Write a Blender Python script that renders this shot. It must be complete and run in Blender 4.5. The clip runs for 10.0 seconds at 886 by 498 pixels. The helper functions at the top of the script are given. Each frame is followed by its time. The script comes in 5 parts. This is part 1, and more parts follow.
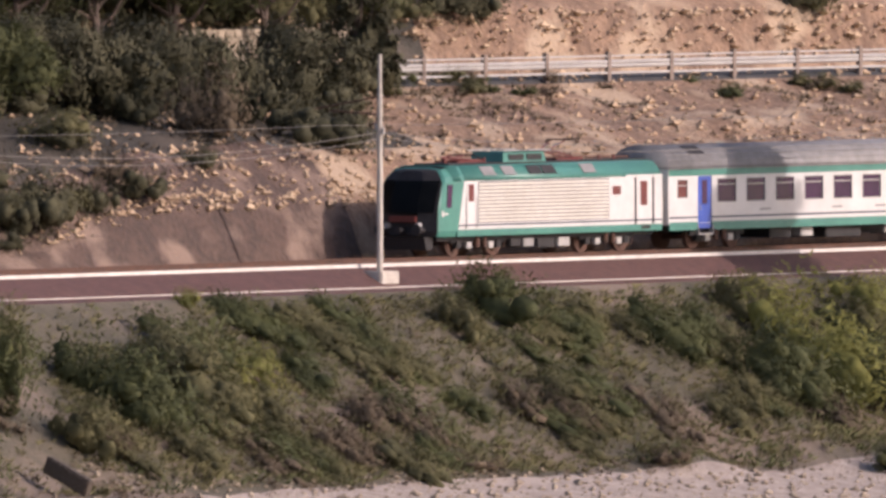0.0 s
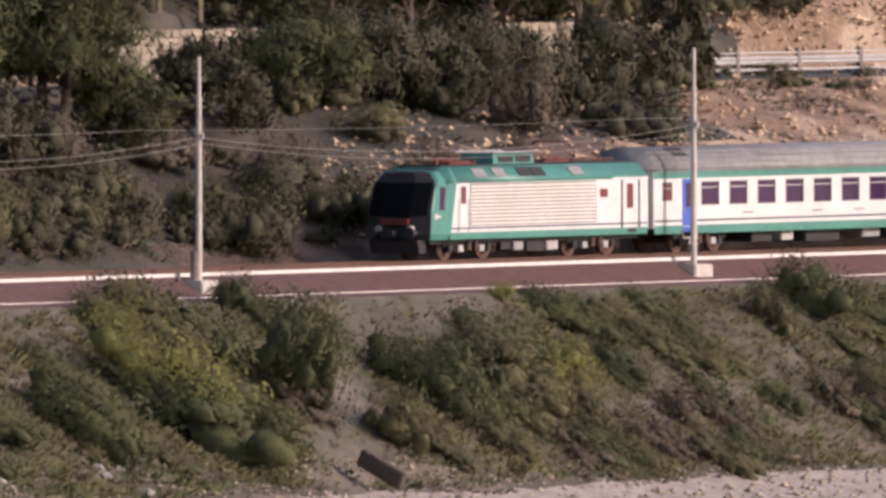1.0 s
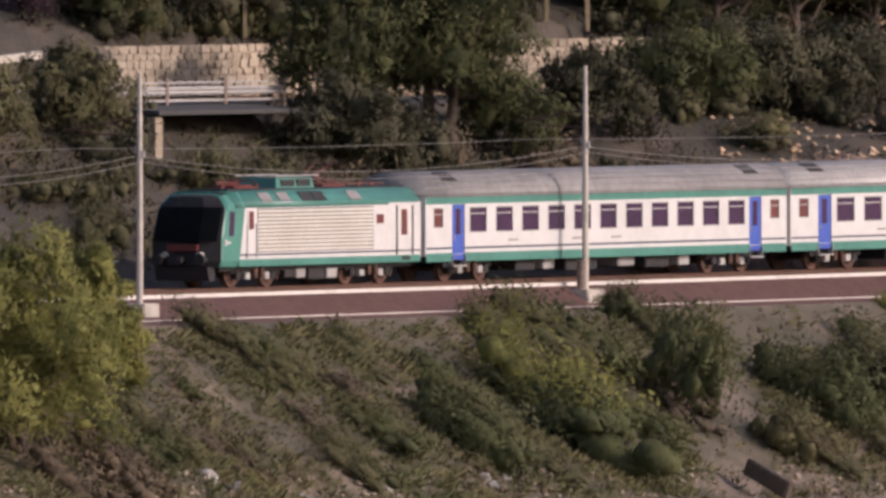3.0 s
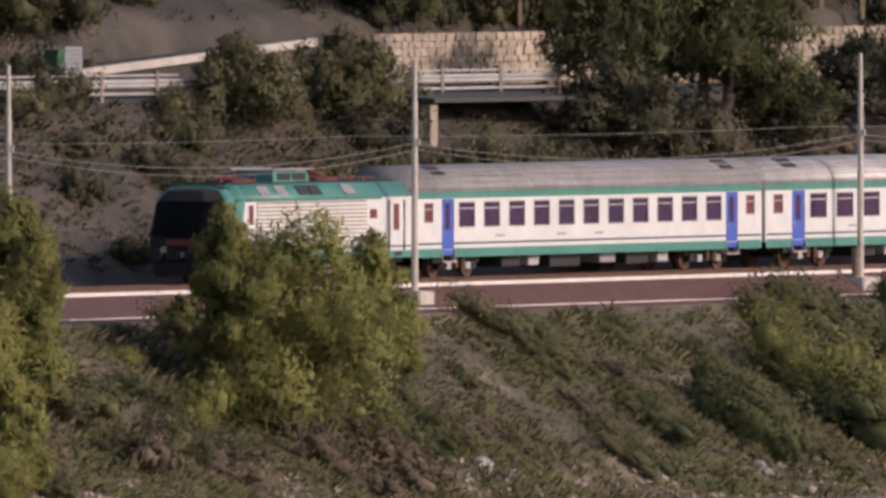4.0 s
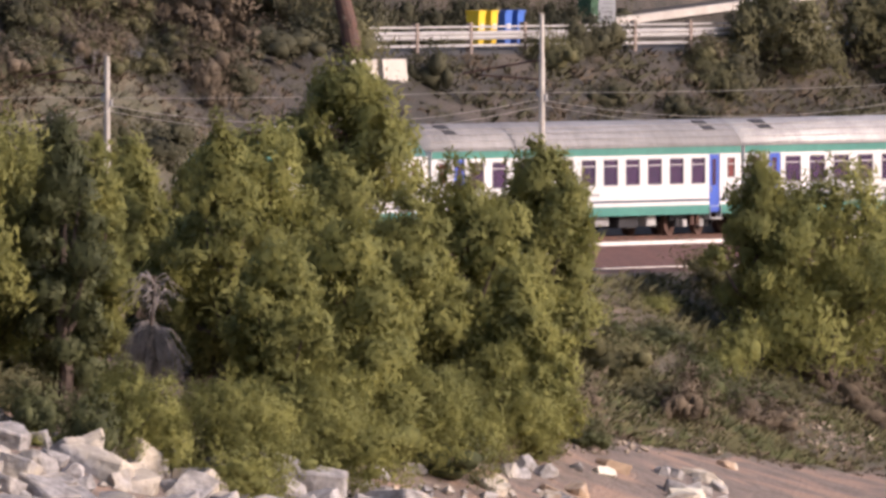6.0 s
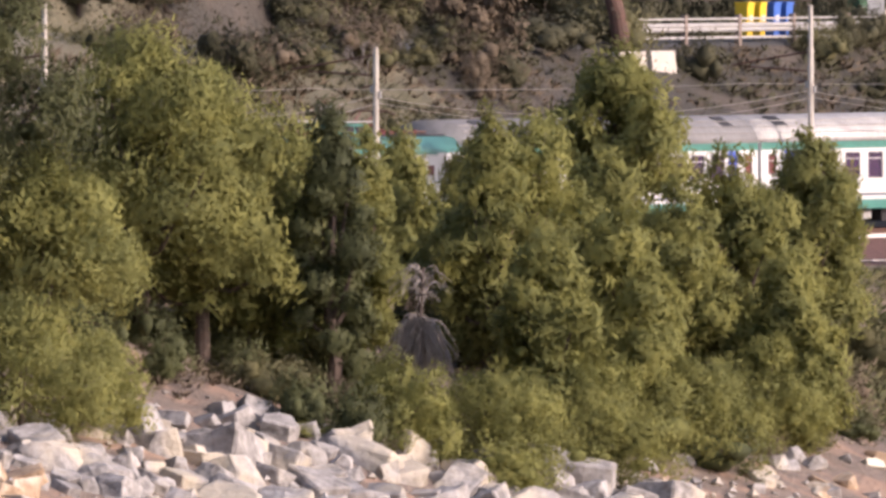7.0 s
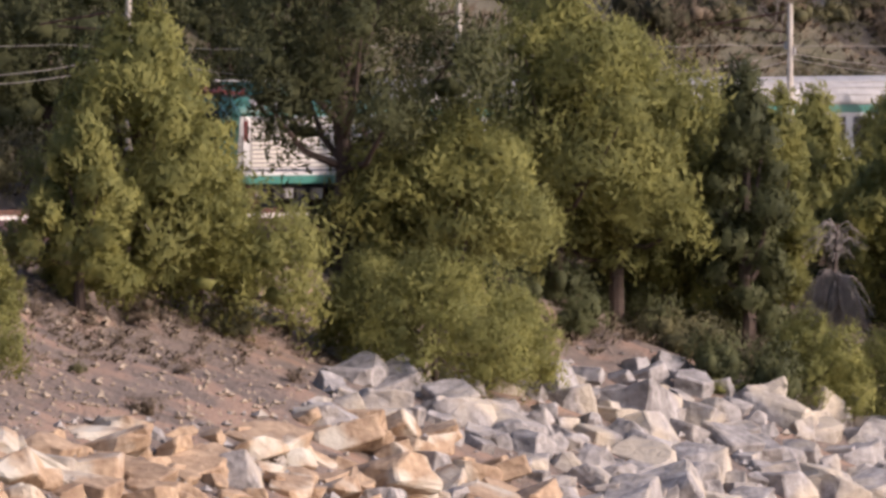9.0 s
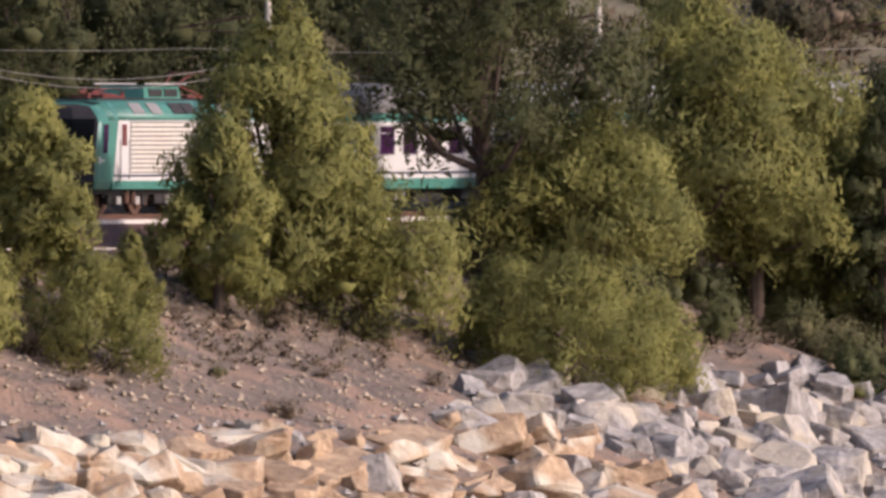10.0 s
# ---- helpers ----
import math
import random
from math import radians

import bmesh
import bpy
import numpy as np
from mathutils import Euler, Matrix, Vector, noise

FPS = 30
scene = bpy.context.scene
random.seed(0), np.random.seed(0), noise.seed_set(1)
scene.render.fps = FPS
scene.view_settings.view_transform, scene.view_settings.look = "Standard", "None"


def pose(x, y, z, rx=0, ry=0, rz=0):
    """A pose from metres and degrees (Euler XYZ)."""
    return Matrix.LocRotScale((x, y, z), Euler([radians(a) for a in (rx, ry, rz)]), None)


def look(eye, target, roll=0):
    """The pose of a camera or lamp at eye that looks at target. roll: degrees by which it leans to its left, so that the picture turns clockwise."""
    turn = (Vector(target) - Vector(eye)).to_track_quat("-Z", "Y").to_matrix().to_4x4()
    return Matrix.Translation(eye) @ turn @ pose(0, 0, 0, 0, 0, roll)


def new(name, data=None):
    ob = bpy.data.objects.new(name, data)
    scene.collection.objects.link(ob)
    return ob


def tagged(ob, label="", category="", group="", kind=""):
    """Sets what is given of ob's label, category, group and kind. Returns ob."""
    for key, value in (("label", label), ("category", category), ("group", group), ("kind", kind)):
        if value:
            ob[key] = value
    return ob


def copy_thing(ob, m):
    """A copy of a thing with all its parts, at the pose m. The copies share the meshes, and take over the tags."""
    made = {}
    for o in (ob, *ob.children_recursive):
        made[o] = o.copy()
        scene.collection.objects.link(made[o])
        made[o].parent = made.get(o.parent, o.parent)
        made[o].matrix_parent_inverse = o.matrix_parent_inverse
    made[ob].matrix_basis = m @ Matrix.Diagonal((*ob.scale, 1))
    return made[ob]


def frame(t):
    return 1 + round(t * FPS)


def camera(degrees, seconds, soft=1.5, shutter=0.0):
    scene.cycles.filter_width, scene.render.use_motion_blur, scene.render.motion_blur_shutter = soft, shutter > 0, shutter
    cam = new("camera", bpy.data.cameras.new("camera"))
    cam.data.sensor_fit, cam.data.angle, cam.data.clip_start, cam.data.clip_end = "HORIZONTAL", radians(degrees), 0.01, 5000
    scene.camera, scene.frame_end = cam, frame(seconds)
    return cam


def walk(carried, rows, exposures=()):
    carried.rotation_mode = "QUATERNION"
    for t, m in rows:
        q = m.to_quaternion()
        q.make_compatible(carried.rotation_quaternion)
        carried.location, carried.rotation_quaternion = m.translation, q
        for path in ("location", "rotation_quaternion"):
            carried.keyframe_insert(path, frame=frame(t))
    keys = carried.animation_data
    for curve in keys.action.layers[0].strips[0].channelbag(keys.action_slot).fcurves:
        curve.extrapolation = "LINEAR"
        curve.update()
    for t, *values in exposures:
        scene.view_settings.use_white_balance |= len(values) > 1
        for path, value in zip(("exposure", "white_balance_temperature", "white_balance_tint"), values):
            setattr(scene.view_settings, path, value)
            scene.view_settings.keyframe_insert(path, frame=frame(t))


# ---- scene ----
from collections import namedtuple

# The film is taken from one spot far across the bay with a very long lens, which pans and tilts.
# Bearings b (to the right) and dips e (downwards) are in units of 1/44000 rad.
UNIT, B0, E0, EYE_Z = 44000.0, -1280.0, -200.0, 14.3
cam = camera(2.0416, 10.0, soft=3.2)
PAN = [(0.0, 0, 0), (0.5, 328, 5), (0.8, 425, 0), (1.0, 556.5, -12), (1.2, 792, -28), (1.5, 799, -54), (1.7, 812, -24), (2.0, 864, 33), (2.2, 987, 22),
       (3.3, 1374, -14), (3.5, 1509, -31), (4.0, 1728, -18), (4.5, 1978, -49), (5.0, 2235, -59), (5.5, 2523, -118),
       (5.7, 2581, -107), (6.8, 3039, -121), (7.0, 3148, -124), (7.5, 3328, -151), (8.0, 3580, -156),
       (8.5, 3698, -178), (9.0, 3882, -202), (9.5, 3988, -187), (10.0, 4130, -196)]


def aim(b, e):
    return look((0, 0, EYE_Z), (1000 * (b - B0) / UNIT, 1000, EYE_Z - 1000 * (e - E0) / UNIT))


walk(cam, [(t, aim(784 - pan, 441 - tilt)) for t, pan, tilt in PAN], [(t, stops, 6500, 24) for t, stops in ((0.0, 0.05), (1.5, 0.02), (2.2, -0.15), (3.3, -0.27), (4.5, -0.34), (5.0, -0.15), (5.5, 0.08), (6.8, 0.46), (8.0, 0.36), (9.0, 0.15), (10.0, 0.1))])

# ---- light ----
SUN_AZ, SUN_EL = 20.0, 27.0   # the sun stands to the right, a little behind the camera
to_sun = Vector((math.cos(radians(SUN_AZ)) * math.cos(radians(SUN_EL)), -math.sin(radians(SUN_AZ)) * math.cos(radians(SUN_EL)), math.sin(radians(SUN_EL))))
world = bpy.data.worlds.new("sky")
scene.world = world
world.use_nodes = True
wn = world.node_tree.nodes
sky = wn.new("ShaderNodeTexSky")
sky.sky_type, sky.sun_disc = "NISHITA", False
sky.sun_elevation, sky.sun_rotation = radians(SUN_EL), radians(90 + SUN_AZ)
sky.dust_density = 2.0
world.node_tree.links.new(sky.outputs[0], wn["Background"].inputs[0])
wn["Background"].inputs[1].default_value = 0.165
sun = new("sun", bpy.data.lights.new("sun", "SUN"))
sun.data.energy, sun.data.angle, sun.data.color = 3.6, radians(0.5), (1.0, 0.91, 0.80)
sun.matrix_world = look(to_sun * 100, (0, 0, 0))

# ---- the line of the track ----
# s runs along the track in the way the train goes, v square to it, towards the sea.
S0, S1 = -150.0, 330.0
_s = np.arange(S0, S1 + 0.5, 1.0)
_th = np.radians(53 + 0.13 * np.clip(_s, -60, 130))
_x = np.concatenate([[0], np.cumsum((-np.cos(_th[1:]) - np.cos(_th[:-1])) / 2)])
_y = np.concatenate([[0], np.cumsum((-np.sin(_th[1:]) - np.sin(_th[:-1])) / 2)])
_k = int(-S0)
_x += (672 - B0) / UNIT * 955 - _x[_k]
_y += 955 - _y[_k]


def rail_z(s):
    s = np.clip(s, -100, 260)
    return 4.73e-5 * s * s - 6.35e-3 * s + 0.04


def plan_at(s, v):
    x, y, th = np.interp(s, _s, _x), np.interp(s, _s, _y), np.interp(s, _s, _th)
    return x + v * np.sin(th), y - v * np.cos(th)


def turn_at(s):
    return math.degrees(np.interp(s, _s, _th)) + 180


def at(s, v, z=0.0):
    """A point z above the rail level, v seawards of the track at s."""
    x, y = plan_at(s, v)
    return Vector((float(x), float(y), float(rail_z(s) + z)))


_fine = np.arange(S0, S1, 0.5)
_seen = {}


def s_of(b, v):
    """Where along the track the line of sight at bearing b crosses the offset v."""
    key = round(float(v), 3)
    if key not in _seen:
        x, y = plan_at(_fine, v)
        _seen[key] = -(B0 + UNIT * x / y)
    return float(np.interp(-b, _seen[key], _fine))


def z_of(e, y):
    return EYE_Z - (e - E0) * y / UNIT


# ---- the lie of the land ----
def smooth(a, b, q):
    q = np.clip((q - a) / (b - a), 0, 1)
    return q * q * (3 - 2 * q)


def ground_z(s, v):
    """Height of the ground over the rail level of that place."""
    left = smooth(108, 150, s)
    vp = np.array([-400, -120, -60, -24, -23.2, -22.6, -15.2, -14.6, -5.2, -4.0, -3.0, -1.9, 1.9, 3.2, 4.6, 9.0, 15.0, 17.5, 27.0, 40.0, 400.0])
    za = np.array([95, 42, 23, 9.2, 8.6, 6.4, 6.4, 6.1, 0.3, -0.5, -0.55, -0.28, -0.28, -1.0, -1.15, -3.9, -7.3, -8.0, -9.6, -12, -30])
    zb = np.array([95, 42, 26, 11.0, 10.5, 10.0, 6.6, 6.2, 0.5, -0.4, -0.5, -0.28, -0.28, -1.0, -1.2, -3.2, -5.2, -6.0, -10.0, -13, -30])
    z = np.interp(v, vp, za) * (1 - left) + np.interp(v, vp, zb) * left
    # a steep bare bank stands close behind the track until it runs out
    steep = (1 - smooth(6, 27, s)) * (v < -2.3) * (v > -14.8)
    return z * (1 - steep) + steep * np.interp(v, [-14.8, -8.0, -5.5, -3.7, -2.75, -2.3], [6.1, 4.7, 3.7, 2.0, -0.45, -0.5])


def bump(x, y, v):
    """Unevenness of the open ground, none on the track bed and the road."""
    amp = 0.5 * float(smooth(5, 8, v) * (1 - 0.7 * smooth(15, 19, v))) + 0.5 * float((1 - smooth(-7, -3, v)) * smooth(-14.5, -13, v)) + 0.9 * float(1 - smooth(-32, -25, v))
    if amp < 0.01:
        return 0.0
    p = Vector((x, y, 0))
    return amp * (noise.noise(p * 0.16) * 1.2 + noise.noise(p * 0.5) * 0.5)


def land(s, v):
    x, y = plan_at(s, v)
    return Vector((float(x), float(y), float(rail_z(s) + ground_z(s, v)) + bump(float(x), float(y), v)))


_vs = np.arange(45.0, -120.0, -0.25)


def ground(b, e, v_from=45.0):
    """The point of the ground that is met at bearing b and dip e, beyond the offset v_from."""
    last = None
    for v in _vs[_vs <= v_from]:
        s = s_of(b, v)
        p = land(s, v)
        d = p.z - z_of(e, p.y)
        if d >= 0:
            return p, s, float(v)
    return p, s, float(v)
# ---- materials ----
def material(name, colour, rough=0.8, metal=0.0, second=None, scale=1.0, fine=8.0, bump_size=0.0, island=0.0, obj=0.0, trans=0.0, spec=0.5, third=None, spread=0.5):
    """A surface with two tones mixed at a large and a fine scale, in metres of the world."""
    m = bpy.data.materials.new(name)
    m.use_nodes = True
    nt = m.node_tree
    n, li = nt.nodes, nt.links
    p = n["Principled BSDF"]
    p.inputs["Roughness"].default_value, p.inputs["Metallic"].default_value = rough, metal
    p.inputs["Specular IOR Level"].default_value = spec
    second = second or tuple(c * 0.72 for c in colour)
    geo = n.new("ShaderNodeNewGeometry")
    tex = n.new("ShaderNodeTexCoord")
    place = tex.outputs["Object"] if obj else geo.outputs["Position"]
    big, small = n.new("ShaderNodeTexNoise"), n.new("ShaderNodeTexNoise")
    for node, sc, det in ((big, scale, 3), (small, fine, 4)):
        node.inputs["Scale"].default_value, node.inputs["Detail"].default_value = sc, det
        li.new(place, node.inputs["Vector"])
    add = n.new("ShaderNodeMath")
    add.operation = "ADD"
    li.new(big.outputs[0], add.inputs[0])
    li.new(small.outputs[0], add.inputs[1])
    ramp = n.new("ShaderNodeMapRange")
    ramp.inputs[1].default_value, ramp.inputs[2].default_value = 1 - spread / 2, 1 + spread / 2
    li.new(add.outputs[0], ramp.inputs[0])
    mix = n.new("ShaderNodeMix")
    mix.data_type = "RGBA"
    mix.inputs[6].default_value, mix.inputs[7].default_value = (*second, 1), (*colour, 1)
    li.new(ramp.outputs[0], mix.inputs[0])
    out = mix.outputs[2]
    if third:
        patch = n.new("ShaderNodeTexNoise")
        patch.inputs["Scale"].default_value, patch.inputs["Detail"].default_value = scale * 0.37, 5
        li.new(place, patch.inputs["Vector"])
        r2 = n.new("ShaderNodeMapRange")
        r2.inputs[1].default_value, r2.inputs[2].default_value = 0.5, 0.62
        li.new(patch.outputs[0], r2.inputs[0])
        m2 = n.new("ShaderNodeMix")
        m2.data_type = "RGBA"
        m2.inputs[7].default_value = (*third, 1)
        li.new(r2.outputs[0], m2.inputs[0])
        li.new(out, m2.inputs[6])
        out = m2.outputs[2]
    if island:
        oi = n.new("ShaderNodeObjectInfo")
        s2 = n.new("ShaderNodeMath")
        s2.operation = "ADD"
        li.new(geo.outputs["Random Per Island"], s2.inputs[0])
        li.new(oi.outputs["Random"], s2.inputs[1])
        r3 = n.new("ShaderNodeMapRange")
        r3.inputs[1].default_value, r3.inputs[2].default_value = 0, 2
        r3.inputs[3].default_value, r3.inputs[4].default_value = 1 - island, 1 + island
        li.new(s2.outputs[0], r3.inputs[0])
        hsv = n.new("ShaderNodeHueSaturation")
        li.new(r3.outputs[0], hsv.inputs["Value"])
        li.new(out, hsv.inputs["Color"])
        out = hsv.outputs[0]
    li.new(out, p.inputs["Base Color"])
    if bump_size:
        bp = n.new("ShaderNodeBump")
        bp.inputs["Strength"].default_value, bp.inputs["Distance"].default_value = 0.8, bump_size
        li.new(small.outputs[0], bp.inputs["Height"])
        li.new(bp.outputs[0], p.inputs["Normal"])
    if trans:
        tr = n.new("ShaderNodeBsdfTranslucent")
        ms = n.new("ShaderNodeMixShader")
        ms.inputs[0].default_value = trans
        li.new(out, tr.inputs[0])
        li.new(p.outputs[0], ms.inputs[1])
        li.new(tr.outputs[0], ms.inputs[2])
        li.new(ms.outputs[0], n["Material Output"].inputs[0])
    return m


M = namedtuple("M", "slope litter macchia earth ballast concrete trough bank tie redbank steel rust stone rock rock_warm asphalt cutstone pine darkpine shrub olive dry bark twig white teal blue roof dark stripe glass cabglass red grey wire rubber yellow binblue bingreen wood beach water cream hill")
M = M(
    slope=material("scrub_soil", (0.112, 0.09, 0.062), second=(0.07, 0.062, 0.04), scale=0.5, fine=6, bump_size=0.12, third=(0.18, 0.136, 0.104)),
    # the wooded hill's shade is put into this dark ground colour
    litter=material("shaded_dark_ground", (0.056, 0.046, 0.034), second=(0.032, 0.027, 0.021), scale=0.5, fine=6, bump_size=0.12, third=(0.088, 0.068, 0.052)),
    # leaves darkened: the hillside's shade is put into their colour
    macchia=material("shaded_hill_leaves", (0.092, 0.084, 0.046), second=(0.052, 0.05, 0.03), scale=0.5, fine=3, rough=0.75, island=0.14, trans=0.12, spec=0.2),
    earth=material("red_earth", (0.29, 0.182, 0.118), second=(0.165, 0.10, 0.066), scale=0.9, fine=4, bump_size=0.25, third=(0.40, 0.29, 0.20), spread=0.4),
    ballast=material("brown_ballast", (0.15, 0.07, 0.056), second=(0.085, 0.042, 0.036), scale=2, fine=14, bump_size=0.05, spread=0.7),
    concrete=material("pale_concrete", (0.55, 0.50, 0.44), second=(0.40, 0.35, 0.30), scale=1.2, fine=12, bump_size=0.01),
    trough=material("whitened_concrete", (0.66, 0.61, 0.56), second=(0.50, 0.45, 0.40), scale=1.5, fine=9, bump_size=0.01),
    # redder soil, darkened further: the bank's shade is put into the colour
    redbank=material("shaded_red_brown_earth", (0.10, 0.06, 0.045), second=(0.058, 0.036, 0.028), scale=0.9, fine=4, bump_size=0.2, third=(0.22, 0.15, 0.115), spread=0.4),
    tie=material("stained_sleeper_concrete", (0.26, 0.20, 0.165), second=(0.16, 0.12, 0.10), scale=1.5, fine=9, bump_size=0.01),
    bank=material("grey_brown_earth", (0.22, 0.165, 0.13), second=(0.125, 0.095, 0.076), scale=1.2, fine=5, bump_size=0.22, third=(0.29, 0.19, 0.135), spread=0.4),
    steel=material("bright_rail_steel", (0.62, 0.58, 0.54), rough=0.35, metal=0.8, scale=2, fine=20),
    rust=material("rusty_iron", (0.13, 0.06, 0.04), second=(0.07, 0.04, 0.03), scale=3, fine=20),
    stone=material("masonry_stone", (0.44, 0.36, 0.27), second=(0.27, 0.21, 0.15), scale=1.5, fine=9, bump_size=0.03, island=0.3),
    rock=material("grey_limestone", (0.40, 0.37, 0.35), second=(0.17, 0.155, 0.145), scale=1.1, fine=4, bump_size=0.10, island=0.12, spread=0.5, third=(0.44, 0.38, 0.30)),
    rock_warm=material("ochre_limestone", (0.46, 0.33, 0.215), second=(0.25, 0.165, 0.105), scale=1.1, fine=4, bump_size=0.10, island=0.12, spread=0.5, third=(0.52, 0.48, 0.40)),
    asphalt=material("asphalt", (0.065, 0.06, 0.058), second=(0.045, 0.043, 0.042), scale=1, fine=30, bump_size=0.004),
    cutstone=material("ochre_broken_stone", (0.50, 0.37, 0.245), second=(0.30, 0.195, 0.12), scale=1.5, fine=9, bump_size=0.03, island=0.4),
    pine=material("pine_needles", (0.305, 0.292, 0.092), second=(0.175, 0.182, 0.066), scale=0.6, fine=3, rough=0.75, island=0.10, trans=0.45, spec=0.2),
    # the pine again, with shade put into a darker needle colour
    darkpine=material("shaded_pine_needles", (0.118, 0.12, 0.05), second=(0.062, 0.07, 0.034), scale=0.6, fine=3, rough=0.75, island=0.10, trans=0.38, spec=0.2),
    shrub=material("shrub_leaves", (0.124, 0.13, 0.052), second=(0.07, 0.078, 0.036), scale=0.5, fine=3, rough=0.7, island=0.10, trans=0.3, spec=0.25),
    olive=material("dull_olive_leaves", (0.175, 0.158, 0.076), second=(0.10, 0.095, 0.052), scale=0.5, fine=3, rough=0.8, island=0.10, trans=0.3, spec=0.2),
    dry=material("dry_brush", (0.155, 0.118, 0.082), second=(0.09, 0.07, 0.05), scale=0.8, fine=4, rough=0.9, island=0.16, spec=0.1),
    bark=material("pine_bark", (0.12, 0.08, 0.06), second=(0.06, 0.042, 0.034), scale=2, fine=14, bump_size=0.03),
    twig=material("grey_twigs", (0.30, 0.26, 0.23), second=(0.18, 0.15, 0.13), scale=2, fine=12),
    white=material("white_train_paint", (0.62, 0.60, 0.585), second=(0.54, 0.52, 0.505), rough=0.38, scale=0.4, fine=2.5, obj=1),
    teal=material("teal_train_paint", (0.065, 0.225, 0.18), second=(0.048, 0.175, 0.145), rough=0.4, scale=0.5, fine=3, obj=1),
    blue=material("blue_door_paint", (0.05, 0.10, 0.42), second=(0.04, 0.08, 0.34), rough=0.4, scale=0.7, fine=4, obj=1),
    roof=material("grey_roof_paint", (0.27, 0.255, 0.25), second=(0.19, 0.18, 0.175), rough=0.6, scale=0.5, fine=3, obj=1),
    # soot on the running gear; on the cab front also painted-in shade
    dark=material("soot_and_shade_black", (0.028, 0.024, 0.025), second=(0.015, 0.013, 0.014), rough=0.7, scale=2, fine=9, obj=1),
    stripe=material("navy_stripe_paint", (0.035, 0.045, 0.085), second=(0.028, 0.035, 0.065), rough=0.4, scale=1, fine=6, obj=1),
    glass=material("dark_train_glass", (0.05, 0.014, 0.058), second=(0.034, 0.012, 0.044), rough=0.12, scale=0.5, fine=2, obj=1),
    cabglass=material("black_cab_glass", (0.012, 0.013, 0.014), second=(0.008, 0.009, 0.01), rough=0.3, scale=0.5, fine=2, obj=1, spec=0.12),
    red=material("red_brown_paint", (0.16, 0.035, 0.03), second=(0.11, 0.025, 0.022), rough=0.5, scale=1, fine=6, obj=1),
    grey=material("light_grey_metal", (0.45, 0.43, 0.41), second=(0.33, 0.31, 0.30), rough=0.55, metal=0.2, scale=1, fine=8),
    wire=material("grey_wire", (0.30, 0.27, 0.24), rough=0.5, metal=0.3, scale=1, fine=3),
    rubber=material("black_rubber", (0.02, 0.02, 0.02), rough=0.8, scale=2, fine=9, obj=1),
    yellow=material("yellow_plastic", (0.80, 0.55, 0.03), second=(0.70, 0.46, 0.03), rough=0.5, scale=2, fine=9, obj=1),
    binblue=material("blue_plastic", (0.06, 0.16, 0.52), second=(0.05, 0.13, 0.44), rough=0.5, scale=2, fine=9, obj=1),
    bingreen=material("green_plastic", (0.04, 0.10, 0.05), second=(0.03, 0.07, 0.04), rough=0.5, scale=2, fine=9, obj=1),
    wood=material("weathered_wood", (0.36, 0.29, 0.17), second=(0.22, 0.17, 0.10), scale=2, fine=12),
    beach=material("pale_shingle", (0.44, 0.36, 0.31), second=(0.30, 0.24, 0.20), scale=1.2, fine=6, bump_size=0.15, spread=0.35),
    water=material("sea_water", (0.02, 0.05, 0.06), rough=0.12, scale=0.3, fine=1.5, bump_size=0.15),
    cream=material("cream_louvre_paint", (0.57, 0.535, 0.47), second=(0.51, 0.465, 0.395), rough=0.5, scale=0.5, fine=3, obj=1),
    hill=material("dry_hill_grass", (0.135, 0.112, 0.07), second=(0.082, 0.074, 0.044), scale=0.4, fine=5, bump_size=0.12, third=(0.105, 0.092, 0.05)),
)


# ---- building helpers ----
def part(name, bm, mat, parent=None, label="", smooth_faces=False):
    """Links a bmesh as one mesh object under a thing or a part."""
    me = bpy.data.meshes.new(name)
    bm.to_mesh(me)
    bm.free()
    me.materials.append(mat)
    if smooth_faces:
        for p in me.polygons:
            p.use_smooth = True
    ob = new(name, me)
    ob.parent = parent
    if label:
        ob["label"] = label
    return ob


def raw(name, verts, faces, mat, parent=None, label="", smooth_faces=False):
    """Links arrays of points and faces as one mesh object."""
    me = bpy.data.meshes.new(name)
    me.from_pydata(verts, [], faces)
    me.materials.append(mat)
    if smooth_faces:
        for p in me.polygons:
            p.use_smooth = True
    ob = new(name, me)
    ob.parent = parent
    if label:
        ob["label"] = label
    return ob


def box(bm, x0, x1, y0, y1, z0, z1, bevel=0.0, m=None):
    g = bmesh.ops.create_cube(bm, size=1.0)
    vs = g["verts"]
    bmesh.ops.scale(bm, vec=(x1 - x0, y1 - y0, z1 - z0), verts=vs)
    bmesh.ops.translate(bm, vec=((x0 + x1) / 2, (y0 + y1) / 2, (z0 + z1) / 2), verts=vs)
    if bevel:
        es = list({e for v in vs for e in v.link_edges})
        r = bmesh.ops.bevel(bm, geom=es, offset=bevel, segments=2, affect="EDGES")
        vs = list({v for f in r["faces"] for v in f.verts})
    if m is not None:
        bmesh.ops.transform(bm, matrix=m, verts=vs)
    return bm


def boxes(*rows, bevel=0.0):
    bm = bmesh.new()
    for r in rows:
        box(bm, *r, bevel=bevel)
    return bm


def rod(bm, a, b, r0, r1=None, n=8):
    """A tapered bar from a to b."""
    a, b = Vector(a), Vector(b)
    d = b - a
    g = bmesh.ops.create_cone(bm, cap_ends=True, segments=n, radius1=r0, radius2=r0 if r1 is None else r1, depth=d.length)
    bmesh.ops.transform(bm, matrix=Matrix.Translation((a + b) / 2) @ d.to_track_quat("Z", "Y").to_matrix().to_4x4(), verts=g["verts"])
    return bm


def rods(rows, n=8):
    bm = bmesh.new()
    for r in rows:
        rod(bm, *r, n=n)
    return bm


